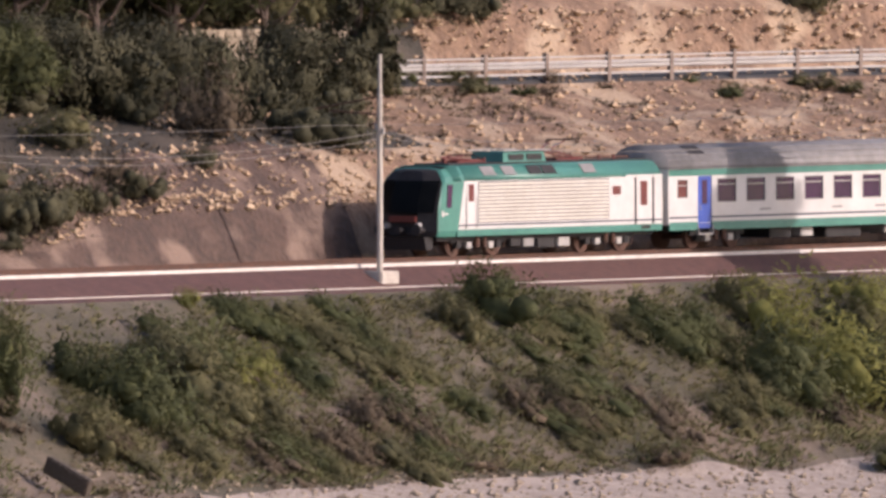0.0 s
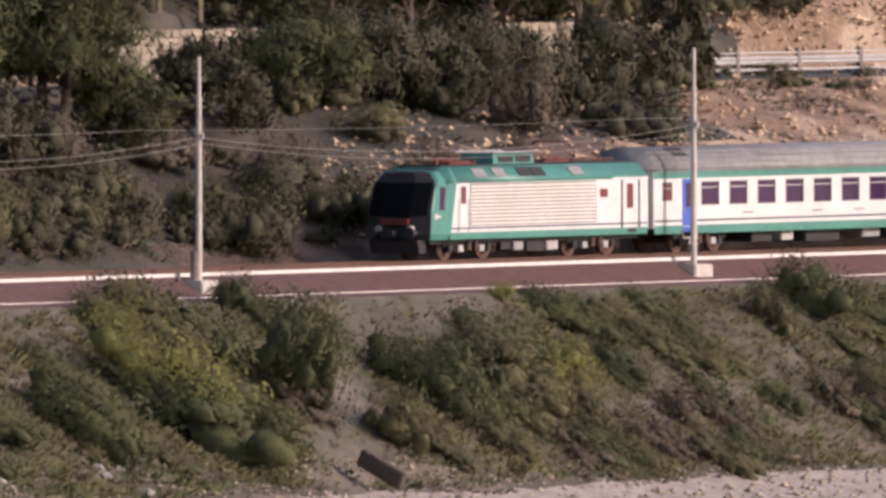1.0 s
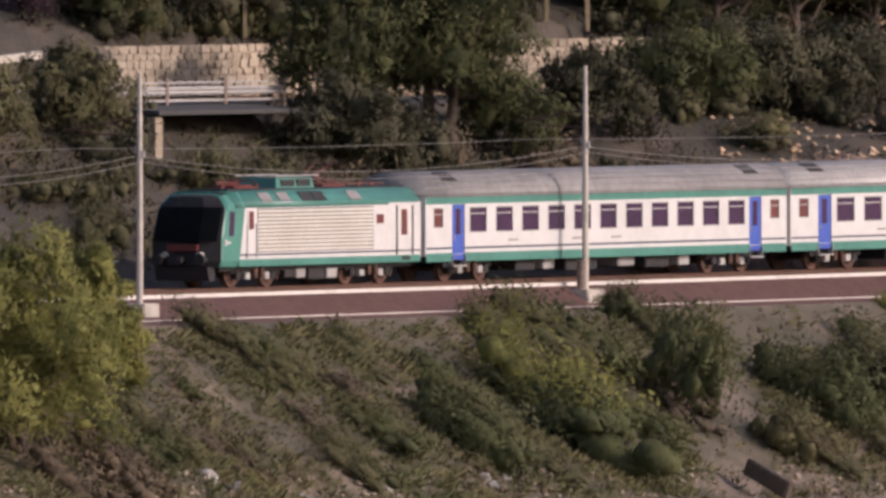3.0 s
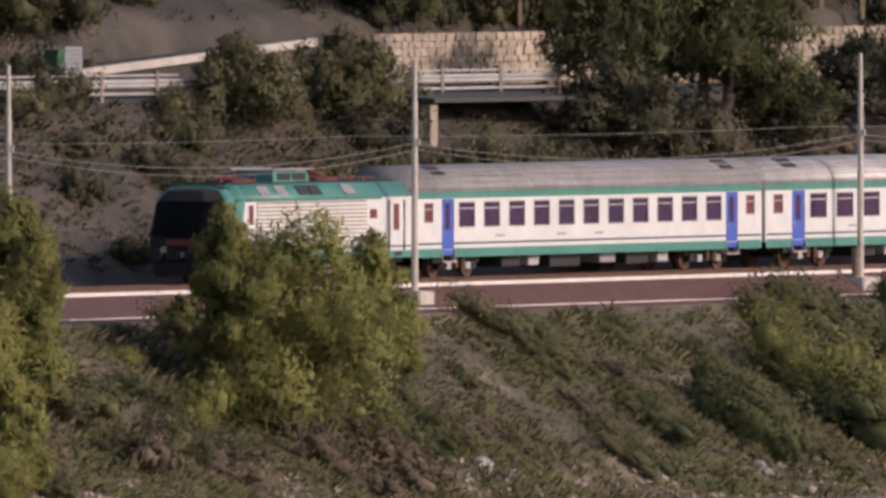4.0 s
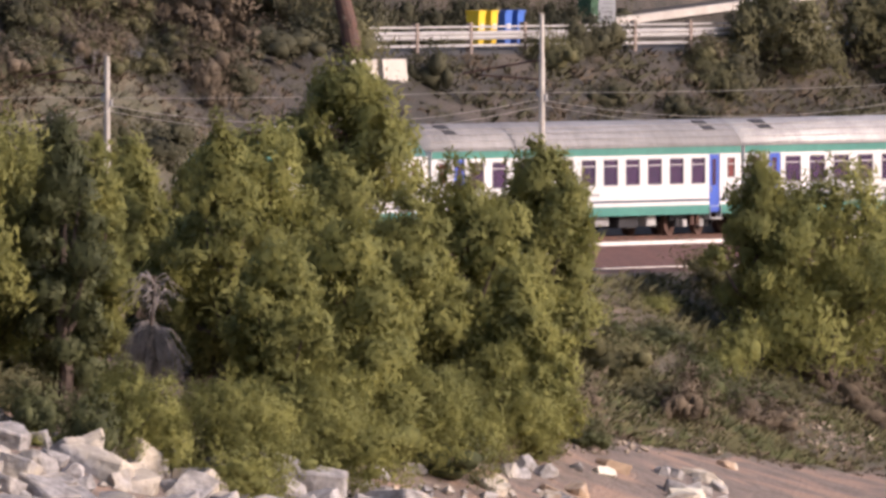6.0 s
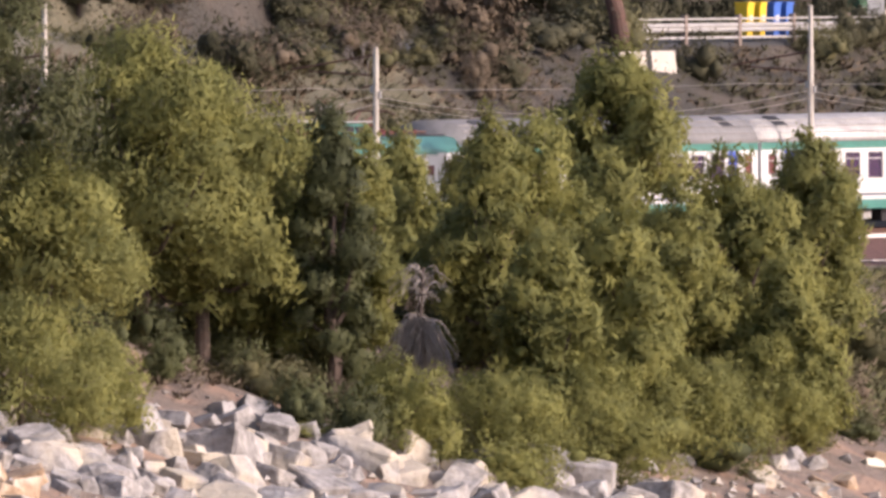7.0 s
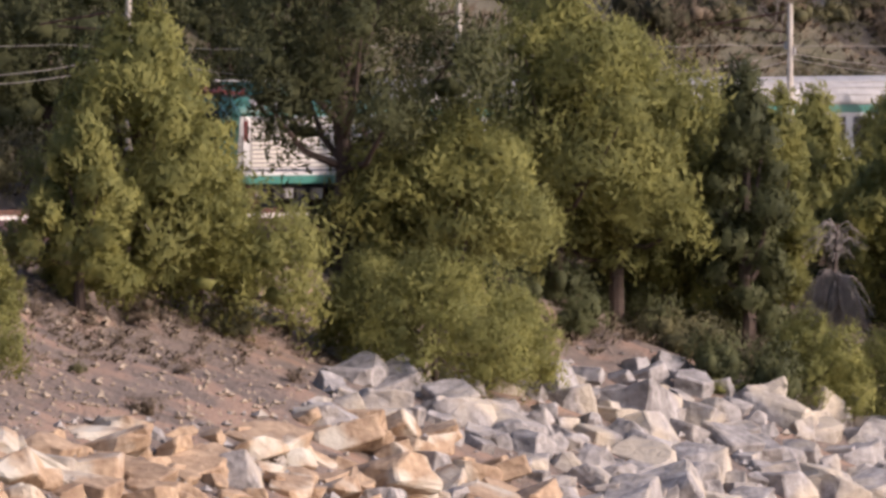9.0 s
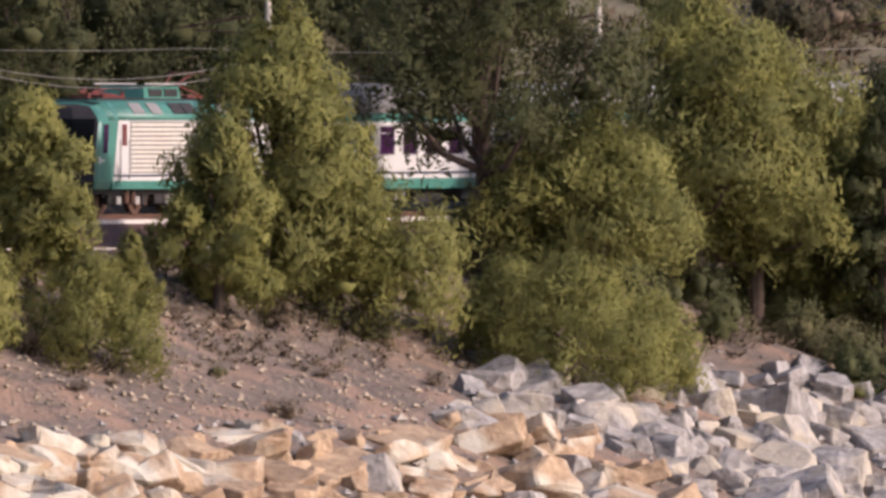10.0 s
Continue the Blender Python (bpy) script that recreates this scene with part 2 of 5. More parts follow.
def loft(sections, closed=True, caps=True):
    """A skin through rings of equal count."""
    bm = bmesh.new()
    rings = [[bm.verts.new(p) for p in ring] for ring in sections]
    k = len(rings[0])
    for a, b in zip(rings, rings[1:]):
        for i in range(k if closed else k - 1):
            j = (i + 1) % k
            bm.faces.new((a[i], a[j], b[j], b[i]))
    if caps and closed:
        bm.faces.new(rings[0][::-1])
        bm.faces.new(rings[-1])
    bmesh.ops.recalc_face_normals(bm, faces=bm.faces)
    return bm


def thing(name, m, label, category, group=""):
    ob = new(name)
    ob.empty_display_size = 0.3
    ob.matrix_basis = m
    return tagged(ob, label, category, group)
# ---- ground ----
def strip(name, s_list, v_list, mat, label, category, lift=0.0, kind="structure"):
    verts, faces = [], []
    for s in s_list:
        for v in v_list:
            p = land(s, v)
            verts.append((p.x, p.y, p.z + lift))
    k = len(v_list)
    for i in range(len(s_list) - 1):
        for j in range(k - 1):
            a = i * k + j
            faces.append((a, a + 1, a + k + 1, a + k))
    ob = raw(name, verts, faces, mat, smooth_faces=True)
    return tagged(ob, label, category, kind=kind)


def span(a, b, d):
    return list(np.linspace(a, b, max(2, int(round(abs(b - a) / d)) + 1)))


S_ALL = span(-140, 320, 1.5)
strip("ground", span(-140, 148, 1.5), span(4.6, 16.8, 0.6), M.slope, "scrubby brown soil slope between railway and shore", "ground")
strip("ground_earth_bank", span(148, 320, 1.5), span(4.6, 16.8, 0.6), M.bank, "bare grey-brown earth bank below the railway", "bank")
strip("ground_rubble_shore", span(58, 320, 1.5), span(16.8, 45, 1.2) + [80, 200], M.bank, "stony brown shore under the boulders", "shore")
strip("ground_shore", span(-140, 58, 1.5), span(16.8, 45, 1.2) + [80, 200], M.beach, "pale shingle shore at the foot of the slope", "beach")
strip("ground_trackbed", S_ALL, [-2.75, -2.3, -1.9, 1.9, 3.2, 3.7, 4.6], M.ballast, "reddish brown ballast bed of the railway", "ballast")
# scrub and wood ground here and above carries its shade as colour
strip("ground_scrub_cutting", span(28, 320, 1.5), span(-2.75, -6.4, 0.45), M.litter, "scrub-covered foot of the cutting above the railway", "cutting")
# the face turned from the sun gets its shade from the soil colour
strip("ground_red_bank", span(-3, 28, 1.0), span(-2.75, -6.4, 0.36), M.redbank, "steep red-brown earth bank beside the track, shade in its colour", "bank")
strip("ground_cutting", span(-140, -3, 1.0), span(-2.75, -6.4, 0.36), M.earth, "bare earth and rubble cutting above the railway", "cutting")
strip("ground_upper_cutting", span(-140, -12, 1.5), span(-6.4, -14.8, 0.5), M.earth, "bare stony upper slope of the cutting", "cutting")
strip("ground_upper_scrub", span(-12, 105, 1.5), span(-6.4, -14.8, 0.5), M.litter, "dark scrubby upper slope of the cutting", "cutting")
strip("ground_grassy_cutting", span(105, 320, 1.5), span(-6.4, -14.8, 0.5), M.hill, "olive-brown grassy upper slope of the cutting", "cutting")
strip("road", span(-140, 112, 1.5), [-14.8, -15.2, -18.9, -22.6], M.asphalt, "grey asphalt coast road above the cutting", "road")
strip("ground_grassy_hillside", span(105, 320, 1.5), span(-22.6, -60, 1.0) + span(-66, -120, 6) + [-180, -260, -400], M.hill, "olive-brown grassy hillside inland", "hillside")
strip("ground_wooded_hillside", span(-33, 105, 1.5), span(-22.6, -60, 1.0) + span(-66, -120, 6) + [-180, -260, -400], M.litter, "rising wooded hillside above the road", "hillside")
strip("ground_hillside", span(-140, -33, 1.5), span(-22.6, -60, 1.0) + span(-66, -120, 6) + [-180, -260, -400], M.earth, "rising stony hillside above the road", "hillside")
strip("ground_bank", span(112, 320, 1.5), [-14.8, -15.2, -17, -19, -21, -22.6], M.hill, "scrubby bank where the road turns inland", "bank")
sea = raw("water", [(-4000, -3000, -10.4), (4000, -3000, -10.4), (4000, 4000, -10.4), (-4000, 4000, -10.4)], [(0, 1, 2, 3)], M.water)
tagged(sea, "dark calm sea water along the shore", "sea", kind="structure")
# ---- the train ----
def ring(pts, x, lean=0.0, z_ref=0.0):
    """A closed cross-section, mirrored, at x; lean shifts it along x with height."""
    full = list(pts) + [(-y, z) for y, z in reversed(pts)]
    return [(x + lean * (z - z_ref), y, z) for y, z in full]


def wheelset(parent, x, r=0.46):
    bm = bmesh.new()
    rod(bm, (0, -0.95, 0), (0, 0.95, 0), 0.09, n=10)
    for y in (-0.76, 0.76):
        rod(bm, (0, y - 0.07, 0), (0, y + 0.07, 0), r, n=24)
        rod(bm, (0, y - 0.09, 0), (0, y - 0.06 if y > 0 else y + 0.12, 0), r + 0.03, n=24)
        for k in range(4):
            a = k * math.pi / 2
            box(bm, -0.03, 0.03, y - 0.085, y + 0.085, 0.1, r - 0.08, m=Matrix.Rotation(a, 4, "Y"))
    w = part("wheelset", bm, M.rust, parent, "rusty steel axle with two wheels")
    w.location = (x, 0, r)
    return w


def bogie(parent, x, base, r=0.46):
    rows = []
    for y in (-1.02, 1.02):
        rows += [(-base / 2 - 0.5, base / 2 + 0.5, y - 0.06, y + 0.06, 0.52, 0.74)]
        for a in (-base / 2, base / 2):
            rows += [(a - 0.16, a + 0.16, y - 0.12, y + 0.12, 0.30, 0.62)]
    rows += [(-0.3, 0.3, -1.1, 1.1, 0.42, 0.72)]
    b = part("bogie", boxes(*rows, bevel=0.02), M.dark, parent, "sooty black bogie")
    b.location = (x, 0, 0)
    for y in (-1.2, 1.2):
        for q in (-0.25, 0.25):
            part("spring", rods([((q, y, 0.35), (q, y, 0.75), 0.11)], 10), M.rust, b)
    for a in (-0.9, 0.55):
        part("brake_box", boxes((a, a + 0.35, 1.0, 1.2, 0.3, 0.55), bevel=0.02), M.grey, b)
    return b, [wheelset(b, -base / 2, r), wheelset(b, base / 2, r)]


def buffers(parent, x, d):
    for y in (-0.88, 0.88):
        bm = bmesh.new()
        rod(bm, (x, y, 1.05), (x + 0.45 * d, y, 1.05), 0.10, n=12)
        rod(bm, (x + 0.45 * d, y, 1.05), (x + 0.53 * d, y, 1.05), 0.22, n=16)
        part("buffer", bm, M.dark, parent)


def plate(pts, y, thick=0.02):
    """A flat plate in the side's plane, from (x, z) corners."""
    bm = bmesh.new()
    a = [bm.verts.new((x, y, z)) for x, z in pts]
    b = [bm.verts.new((x, y - thick, z)) for x, z in pts]
    k = len(pts)
    bm.faces.new(a)
    bm.faces.new(b[::-1])
    for i in range(k):
        bm.faces.new((a[i], b[i], b[(i + 1) % k], a[(i + 1) % k]))
    bmesh.ops.recalc_face_normals(bm, faces=bm.faces)
    return bm


def pierced(x0, x1, z0, z1, y, thick, holes):
    """A wall plate with openings through it, in one piece."""
    xs = sorted({x0, x1, *[q for h in holes for q in h[:2]]})
    zs = sorted({z0, z1, *[q for h in holes for q in h[2:]]})
    bm = bmesh.new()
    g = {}

    def pt(i, j, k):
        if (i, j, k) not in g:
            g[i, j, k] = bm.verts.new((xs[i], y - k * thick, zs[j]))
        return g[i, j, k]
    cells = set()
    for i in range(len(xs) - 1):
        for j in range(len(zs) - 1):
            cx, cz = (xs[i] + xs[i + 1]) / 2, (zs[j] + zs[j + 1]) / 2
            if not any(h[0] < cx < h[1] and h[2] < cz < h[3] for h in holes):
                cells.add((i, j))
    for i, j in cells:
        c = [(i, j), (i + 1, j), (i + 1, j + 1), (i, j + 1)]
        bm.faces.new([pt(*q, 0) for q in c])
        bm.faces.new([pt(*q, 1) for q in reversed(c)])
        for (di, dj), (a, b) in (((0, -1), (0, 1)), ((1, 0), (1, 2)), ((0, 1), (2, 3)), ((-1, 0), (3, 0))):
            if (i + di, j + dj) not in cells:
                bm.faces.new((pt(*c[a], 0), pt(*c[a], 1), pt(*c[b], 1), pt(*c[b], 0)))
    bmesh.ops.recalc_face_normals(bm, faces=bm.faces)
    return bm


def hoop(parent, name, x0, z0, rise, mat):
    """A pantograph: base frame, two arms and a collector head."""
    p = part(name, boxes((x0 - 0.9, x0 + 0.9, -0.55, -0.48, z0, z0 + 0.07), (x0 - 0.9, x0 + 0.9, 0.48, 0.55, z0, z0 + 0.07), (x0 - 0.9, x0 - 0.8, -0.55, 0.55, z0, z0 + 0.07), (x0 + 0.8, x0 + 0.9, -0.55, 0.55, z0, z0 + 0.07)), mat, parent, "red-brown folding current collector")
    knee, head = (x0 + 0.95, 0.0, z0 + 0.12 + rise * 0.45), (x0 - 0.1, 0.0, z0 + 0.16 + rise)
    part("lower_arm", rods([((x0 - 0.8, -0.3, z0 + 0.06), (knee[0], -0.2, knee[2]), 0.035), ((x0 - 0.8, 0.3, z0 + 0.06), (knee[0], 0.2, knee[2]), 0.035)]), mat, p)
    part("upper_arm", rods([((knee[0], -0.2, knee[2]), (head[0], -0.35, head[2]), 0.028), ((knee[0], 0.2, knee[2]), (head[0], 0.35, head[2]), 0.028)]), mat, p)
    part("collector_head", rods([((head[0] - 0.18, -0.8, head[2] - 0.12), (head[0] - 0.18, -0.5, head[2]), 0.025), ((head[0] - 0.18, -0.5, head[2]), (head[0] - 0.18, 0.5, head[2]), 0.03), ((head[0] - 0.18, 0.5, head[2]), (head[0] - 0.18, 0.8, head[2] - 0.12), 0.025),
                                 ((head[0] + 0.18, -0.5, head[2]), (head[0] + 0.18, 0.5, head[2]), 0.03)]), M.rust, p)
    return p


def locomotive():
    t = thing("locomotive", pose(0, 0, 0), "teal and white electric locomotive with louvred side on the rails", "locomotive")
    side = [(1.40, 0.78), (1.47, 1.0), (1.48, 2.0), (1.47, 2.92)]
    part("body", loft([ring(side, -7.55), ring(side, 6.2)]), M.white, t, "white painted body")
    top = [(1.475, 2.90), (1.40, 3.10), (1.10, 3.46), (0.85, 3.52)]
    part("roof", loft([ring(top, -7.5), ring(top, 6.45)]), M.teal, t, "teal sloping roof edge", True)
    part("roof_deck", boxes((-7.4, 5.9, -0.82, 0.82, 3.50, 3.58), bevel=0.02), M.dark, t)
    part("canopy_edge", boxes((-7.58, -5.1, 1.30, 1.49, 2.86, 2.97), bevel=0.02), M.white, t)
    # cab: raked nose, the paint parting runs aslant
    c0 = [(1.41, 0.78), (1.485, 1.0), (1.49, 1.9), (1.48, 2.90), (1.41, 3.11), (1.11, 3.47), (0.60, 3.53)]
    c1 = [(1.40, 0.78), (1.475, 1.0), (1.48, 1.9), (1.46, 2.86), (1.37, 3.06), (1.06, 3.40), (0.60, 3.46)]
    c2 = [(1.36, 0.80), (1.43, 1.0), (1.43, 1.9), (1.39, 2.82), (1.29, 3.02), (1.00, 3.33), (0.58, 3.40)]
    c3 = [(0.62, 0.82), (0.66, 1.0), (0.66, 1.9), (0.64, 2.78), (0.60, 2.97), (0.50, 3.26), (0.36, 3.33)]

    def nose(pts, x, back):
        full = list(pts) + [(-y, z) for y, z in reversed(pts)]
        return [(x - back * (max(0.0, z - 1.5) ** 1.2) - 0.10 * max(0.0, 1.5 - z), y, z) for y, z in full]
    cab0 = [(6.22 - 0.22 * (z - 0.78), y, z) for y, z in list(c0) + [(-y, z) for y, z in reversed(c0)]]
    part("cab", loft([cab0, nose(c1, 7.42, 0.30), nose(c2, 7.52, 0.31)]), M.teal, t, "teal raked driving cab")
    # black round the windscreen; the lower teal's shade is painted black too
    part("front_mask", loft([nose(c2, 7.523, 0.31), nose(c3, 7.80, 0.33)]), M.dark, t, "cab front, black round the screen, shade blackening the teal below")
    # added plate: the roof front's shade put into a black surface
    bm = bmesh.new()
    ra, rb_ = [(6.35, y, z + 0.012) for y, z in ((1.16, 3.445), (0.60, 3.50), (-0.60, 3.50), (-1.16, 3.445))], [(7.44 - 0.30 * (z - 1.5) ** 1.2, y, z + 0.012) for y, z in ((1.12, 3.37), (0.60, 3.46), (-0.60, 3.46), (-1.12, 3.37))]
    va, vb = [bm.verts.new(q) for q in ra], [bm.verts.new(q) for q in rb_]
    for i in range(3):
        bm.faces.new((va[i], vb[i], vb[i + 1], va[i + 1]))
    bmesh.ops.solidify(bm, geom=bm.faces[:], thickness=0.03)
    part("brow", bm, M.dark, t, "added plate giving the roof front its shade in black")
    # windscreen follows the raked front
    def front(y, z):
        k = max(0.0, abs(y) - 0.65) / 0.77
        return (7.84 - 0.33 * max(0.0, z - 1.5) ** 1.2 - 0.27 * k, y, z)
    bm = bmesh.new()
    grid = [[bm.verts.new(front(y, z)) for z in (1.72, 2.2, 2.65, 2.95)] for y in (-1.30, -0.65, 0.65, 1.30)]
    for i in range(3):
        for j in range(3):
            bm.faces.new((grid[i][j], grid[i + 1][j], grid[i + 1][j + 1], grid[i][j + 1]))
    bmesh.ops.solidify(bm, geom=bm.faces[:], thickness=0.03)
    part("windscreen", bm, M.cabglass, t, "dark sloping windscreen")
    part("front_panel", boxes((7.70, 7.84, -0.64, 0.64, 1.35, 1.60), bevel=0.02), M.red, t)
    for y in (-0.72, 0.72):
        bm = bmesh.new()
        rod(bm, (7.60, y, 1.22), (7.86, y, 1.22), 0.13, 0.11, n=14)
        part("headlight", bm, M.grey, t)
    part("snow_plough", plate([(7.3, 0.78), (7.9, 0.78), (7.75, 0.28), (7.35, 0.28)], 1.1, 2.2), M.dark, t)
    buffers(t, 7.6, 1)
    buffers(t, -7.55, -1)
    for sg in (1, -1):
        def put(name, bm, mat, label=""):
            if sg < 0:
                bmesh.ops.scale(bm, vec=(1, -1, 1), verts=bm.verts)
                bmesh.ops.reverse_faces(bm, faces=bm.faces)
            return part(name, bm, mat, t, label)
        put("skirt", boxes((-7.5, 6.25, 1.40, 1.492, 0.78, 1.04), bevel=0.01), M.teal, "teal band along the sill")
        put("stripe", boxes((-7.5, 6.1, 1.40, 1.490, 1.17, 1.23)), M.stripe, "thin dark blue stripe")
        put("cab_window", plate([(6.95, 1.9), (6.62, 1.9), (6.52, 2.78), (6.86, 2.78)], 1.499, 0.03), M.glass, "dark cab side window")
        put("cab_emblem", boxes((6.85, 7.25, 1.40, 1.494, 1.62, 1.70), (7.12, 7.26, 1.40, 1.494, 1.56, 1.78)), M.white)
        d = put("cab_door", boxes((5.02, 5.62, 1.40, 1.487, 1.06, 2.86), bevel=0.01), M.white)
        part("window", plate([(5.12, 2.12), (5.48, 2.12), (5.48, 2.78), (5.12, 2.78)], 1.496 * 1, 0.02) if sg > 0 else boxes((5.12, 5.48, -1.496, -1.47, 2.12, 2.78)), M.red, d)
        for x in (4.98, 5.66):
            put("handrail", rods([((x, 1.53, 1.1), (x, 1.53, 2.3), 0.018), ((x, 1.46, 1.15), (x, 1.53, 1.15), 0.014), ((x, 1.46, 2.25), (x, 1.53, 2.25), 0.014)]), M.grey)
        # grey backing puts the shade between the slats into colour
        lv = put("louvre_panel", boxes((-3.95, 4.85, 1.40, 1.4835, 1.28, 2.88), bevel=0.01), M.roof, "grey backing of the cream louvres, shade of the gaps in its colour")
        for k in range(11):
            z = 1.32 + k * 0.14
            bm = boxes((-3.9, 4.8, sg * 1.49 - 0.02, sg * 1.49 + 0.02, z, z + 0.088))
            bmesh.ops.transform(bm, matrix=Matrix.Translation((0, sg * 1.49, z)) @ Matrix.Rotation(sg * 0.3, 4, "X") @ Matrix.Translation((0, -sg * 1.49, -z)), verts=bm.verts)
            part("slat", bm, M.cream, lv)
        put("small_window", boxes((-4.72, -4.18, 1.40, 1.496, 2.22, 2.55), bevel=0.01), M.red, "small red-brown window")
        rd = put("rear_door", boxes((-6.85, -5.75, 1.40, 1.488, 1.06, 2.84), bevel=0.01), M.white, "white rear door with a tall dark window")
        part("window", boxes((-6.5, -6.05, sg * 1.49 - 0.008, sg * 1.49 + 0.008, 1.78, 2.72)), M.red, rd)
        for x in (-5.72, -6.92):
            part("door_frame", boxes((x - 0.05, x + 0.05, sg * 1.475 - 0.02, sg * 1.475 + 0.02, 1.05, 2.86)), M.dark, rd)
        put("plate", boxes((-6.7, -6.1, 1.40, 1.499, 0.86, 1.0)), M.dark)
        for x0, x1 in ((3.5, 4.35), (2.15, 2.95), (0.4, 1.25), (-0.55, 0.3), (-3.2, -2.35)):
            g = [(1.425, 3.10), (1.13, 3.455)]
            bm = bmesh.new()
            va = [bm.verts.new((x, y * sg, z)) for x in (x0, x1) for y, z in ((1.425, 3.12), (1.15, 3.45))]
            vb = [bm.verts.new((v.co.x, v.co.y - 0.05 * sg, v.co.z - 0.04)) for v in va]
            for f in ((0, 1, 3, 2),):
                bm.faces.new([va[i] for i in f])
                bm.faces.new([vb[i] for i in f][::-1])
            for a, b in ((0, 1), (1, 3), (3, 2), (2, 0)):
                bm.faces.new((va[a], vb[a], vb[b], va[b]))
            bmesh.ops.recalc_face_normals(bm, faces=bm.faces)
            part("roof_grille", bm, M.dark if x0 in (0.4, -0.55) else M.roof, t, "dark ventilation grille")
    bx = part("roof_box", loft([[(x, y, z) for x, y, z in ((a, -0.8, 3.5), (a, 0.8, 3.5), (b, 0.72, 3.98), (b, -0.72, 3.98))] for a, b in ((-0.7, -0.6), (2.2, 2.1))]), M.teal, t, "raised teal equipment box on the roof")
    part("grille", boxes((-0.4, 0.6, 0.74, 0.79, 3.64, 3.88), (0.8, 1.8, 0.74, 0.79, 3.64, 3.88)), M.dark, bx)
    part("edge_rail", rods([((-0.9, 0.85, 4.03), (2.3, 0.85, 4.03), 0.03), ((-0.9, -0.85, 4.03), (2.3, -0.85, 4.03), 0.03)]), M.grey, bx)
    hoop(t, "pantograph", 4.0, 3.60, 0.12, M.red)
    hoop(t, "pantograph", -2.6, 3.60, 0.62, M.red)
    part("roof_cable", rods([((-6.9, 0.3, 3.66), (-4.0, 0.3, 3.66), 0.04), ((-6.5, -0.3, 3.68), (3.0, -0.3, 3.68), 0.03)]), M.rust, t)
    for x in (-5.9, -4.9, 2.8, 5.4):
        part("insulator", rods([((x, 0.3, 3.55), (x, 0.3, 3.75), 0.07)]), M.red, t)
    part("underframe", boxes((-7.3, 7.2, -1.2, 1.2, 0.62, 0.80)), M.dark, t)
    for x0, x1, z0, mt in ((-1.7, -0.9, 0.28, M.grey), (-0.7, 0.5, 0.24, M.dark), (0.7, 1.4, 0.30, M.roof), (1.6, 2.3, 0.34, M.dark)):
        part("equipment_box", boxes((x0, x1, -1.2, 1.2, z0, 0.68), bevel=0.03), mt, t)
    part("coupler", boxes((7.7, 8.1, -0.12, 0.12, 0.95, 1.15)), M.dark, t)
    w = []
    for x in (4.3, -4.3):
        b, ws = bogie(t, x, 2.65, 0.55)
        w += ws
        part("sand_pipe", rods([((2.0, 1.0, 0.75), (1.85, 0.95, 0.25), 0.03), ((-2.0, 1.0, 0.75), (-1.85, 0.95, 0.25), 0.03)]), M.rust, b)
    return t, w


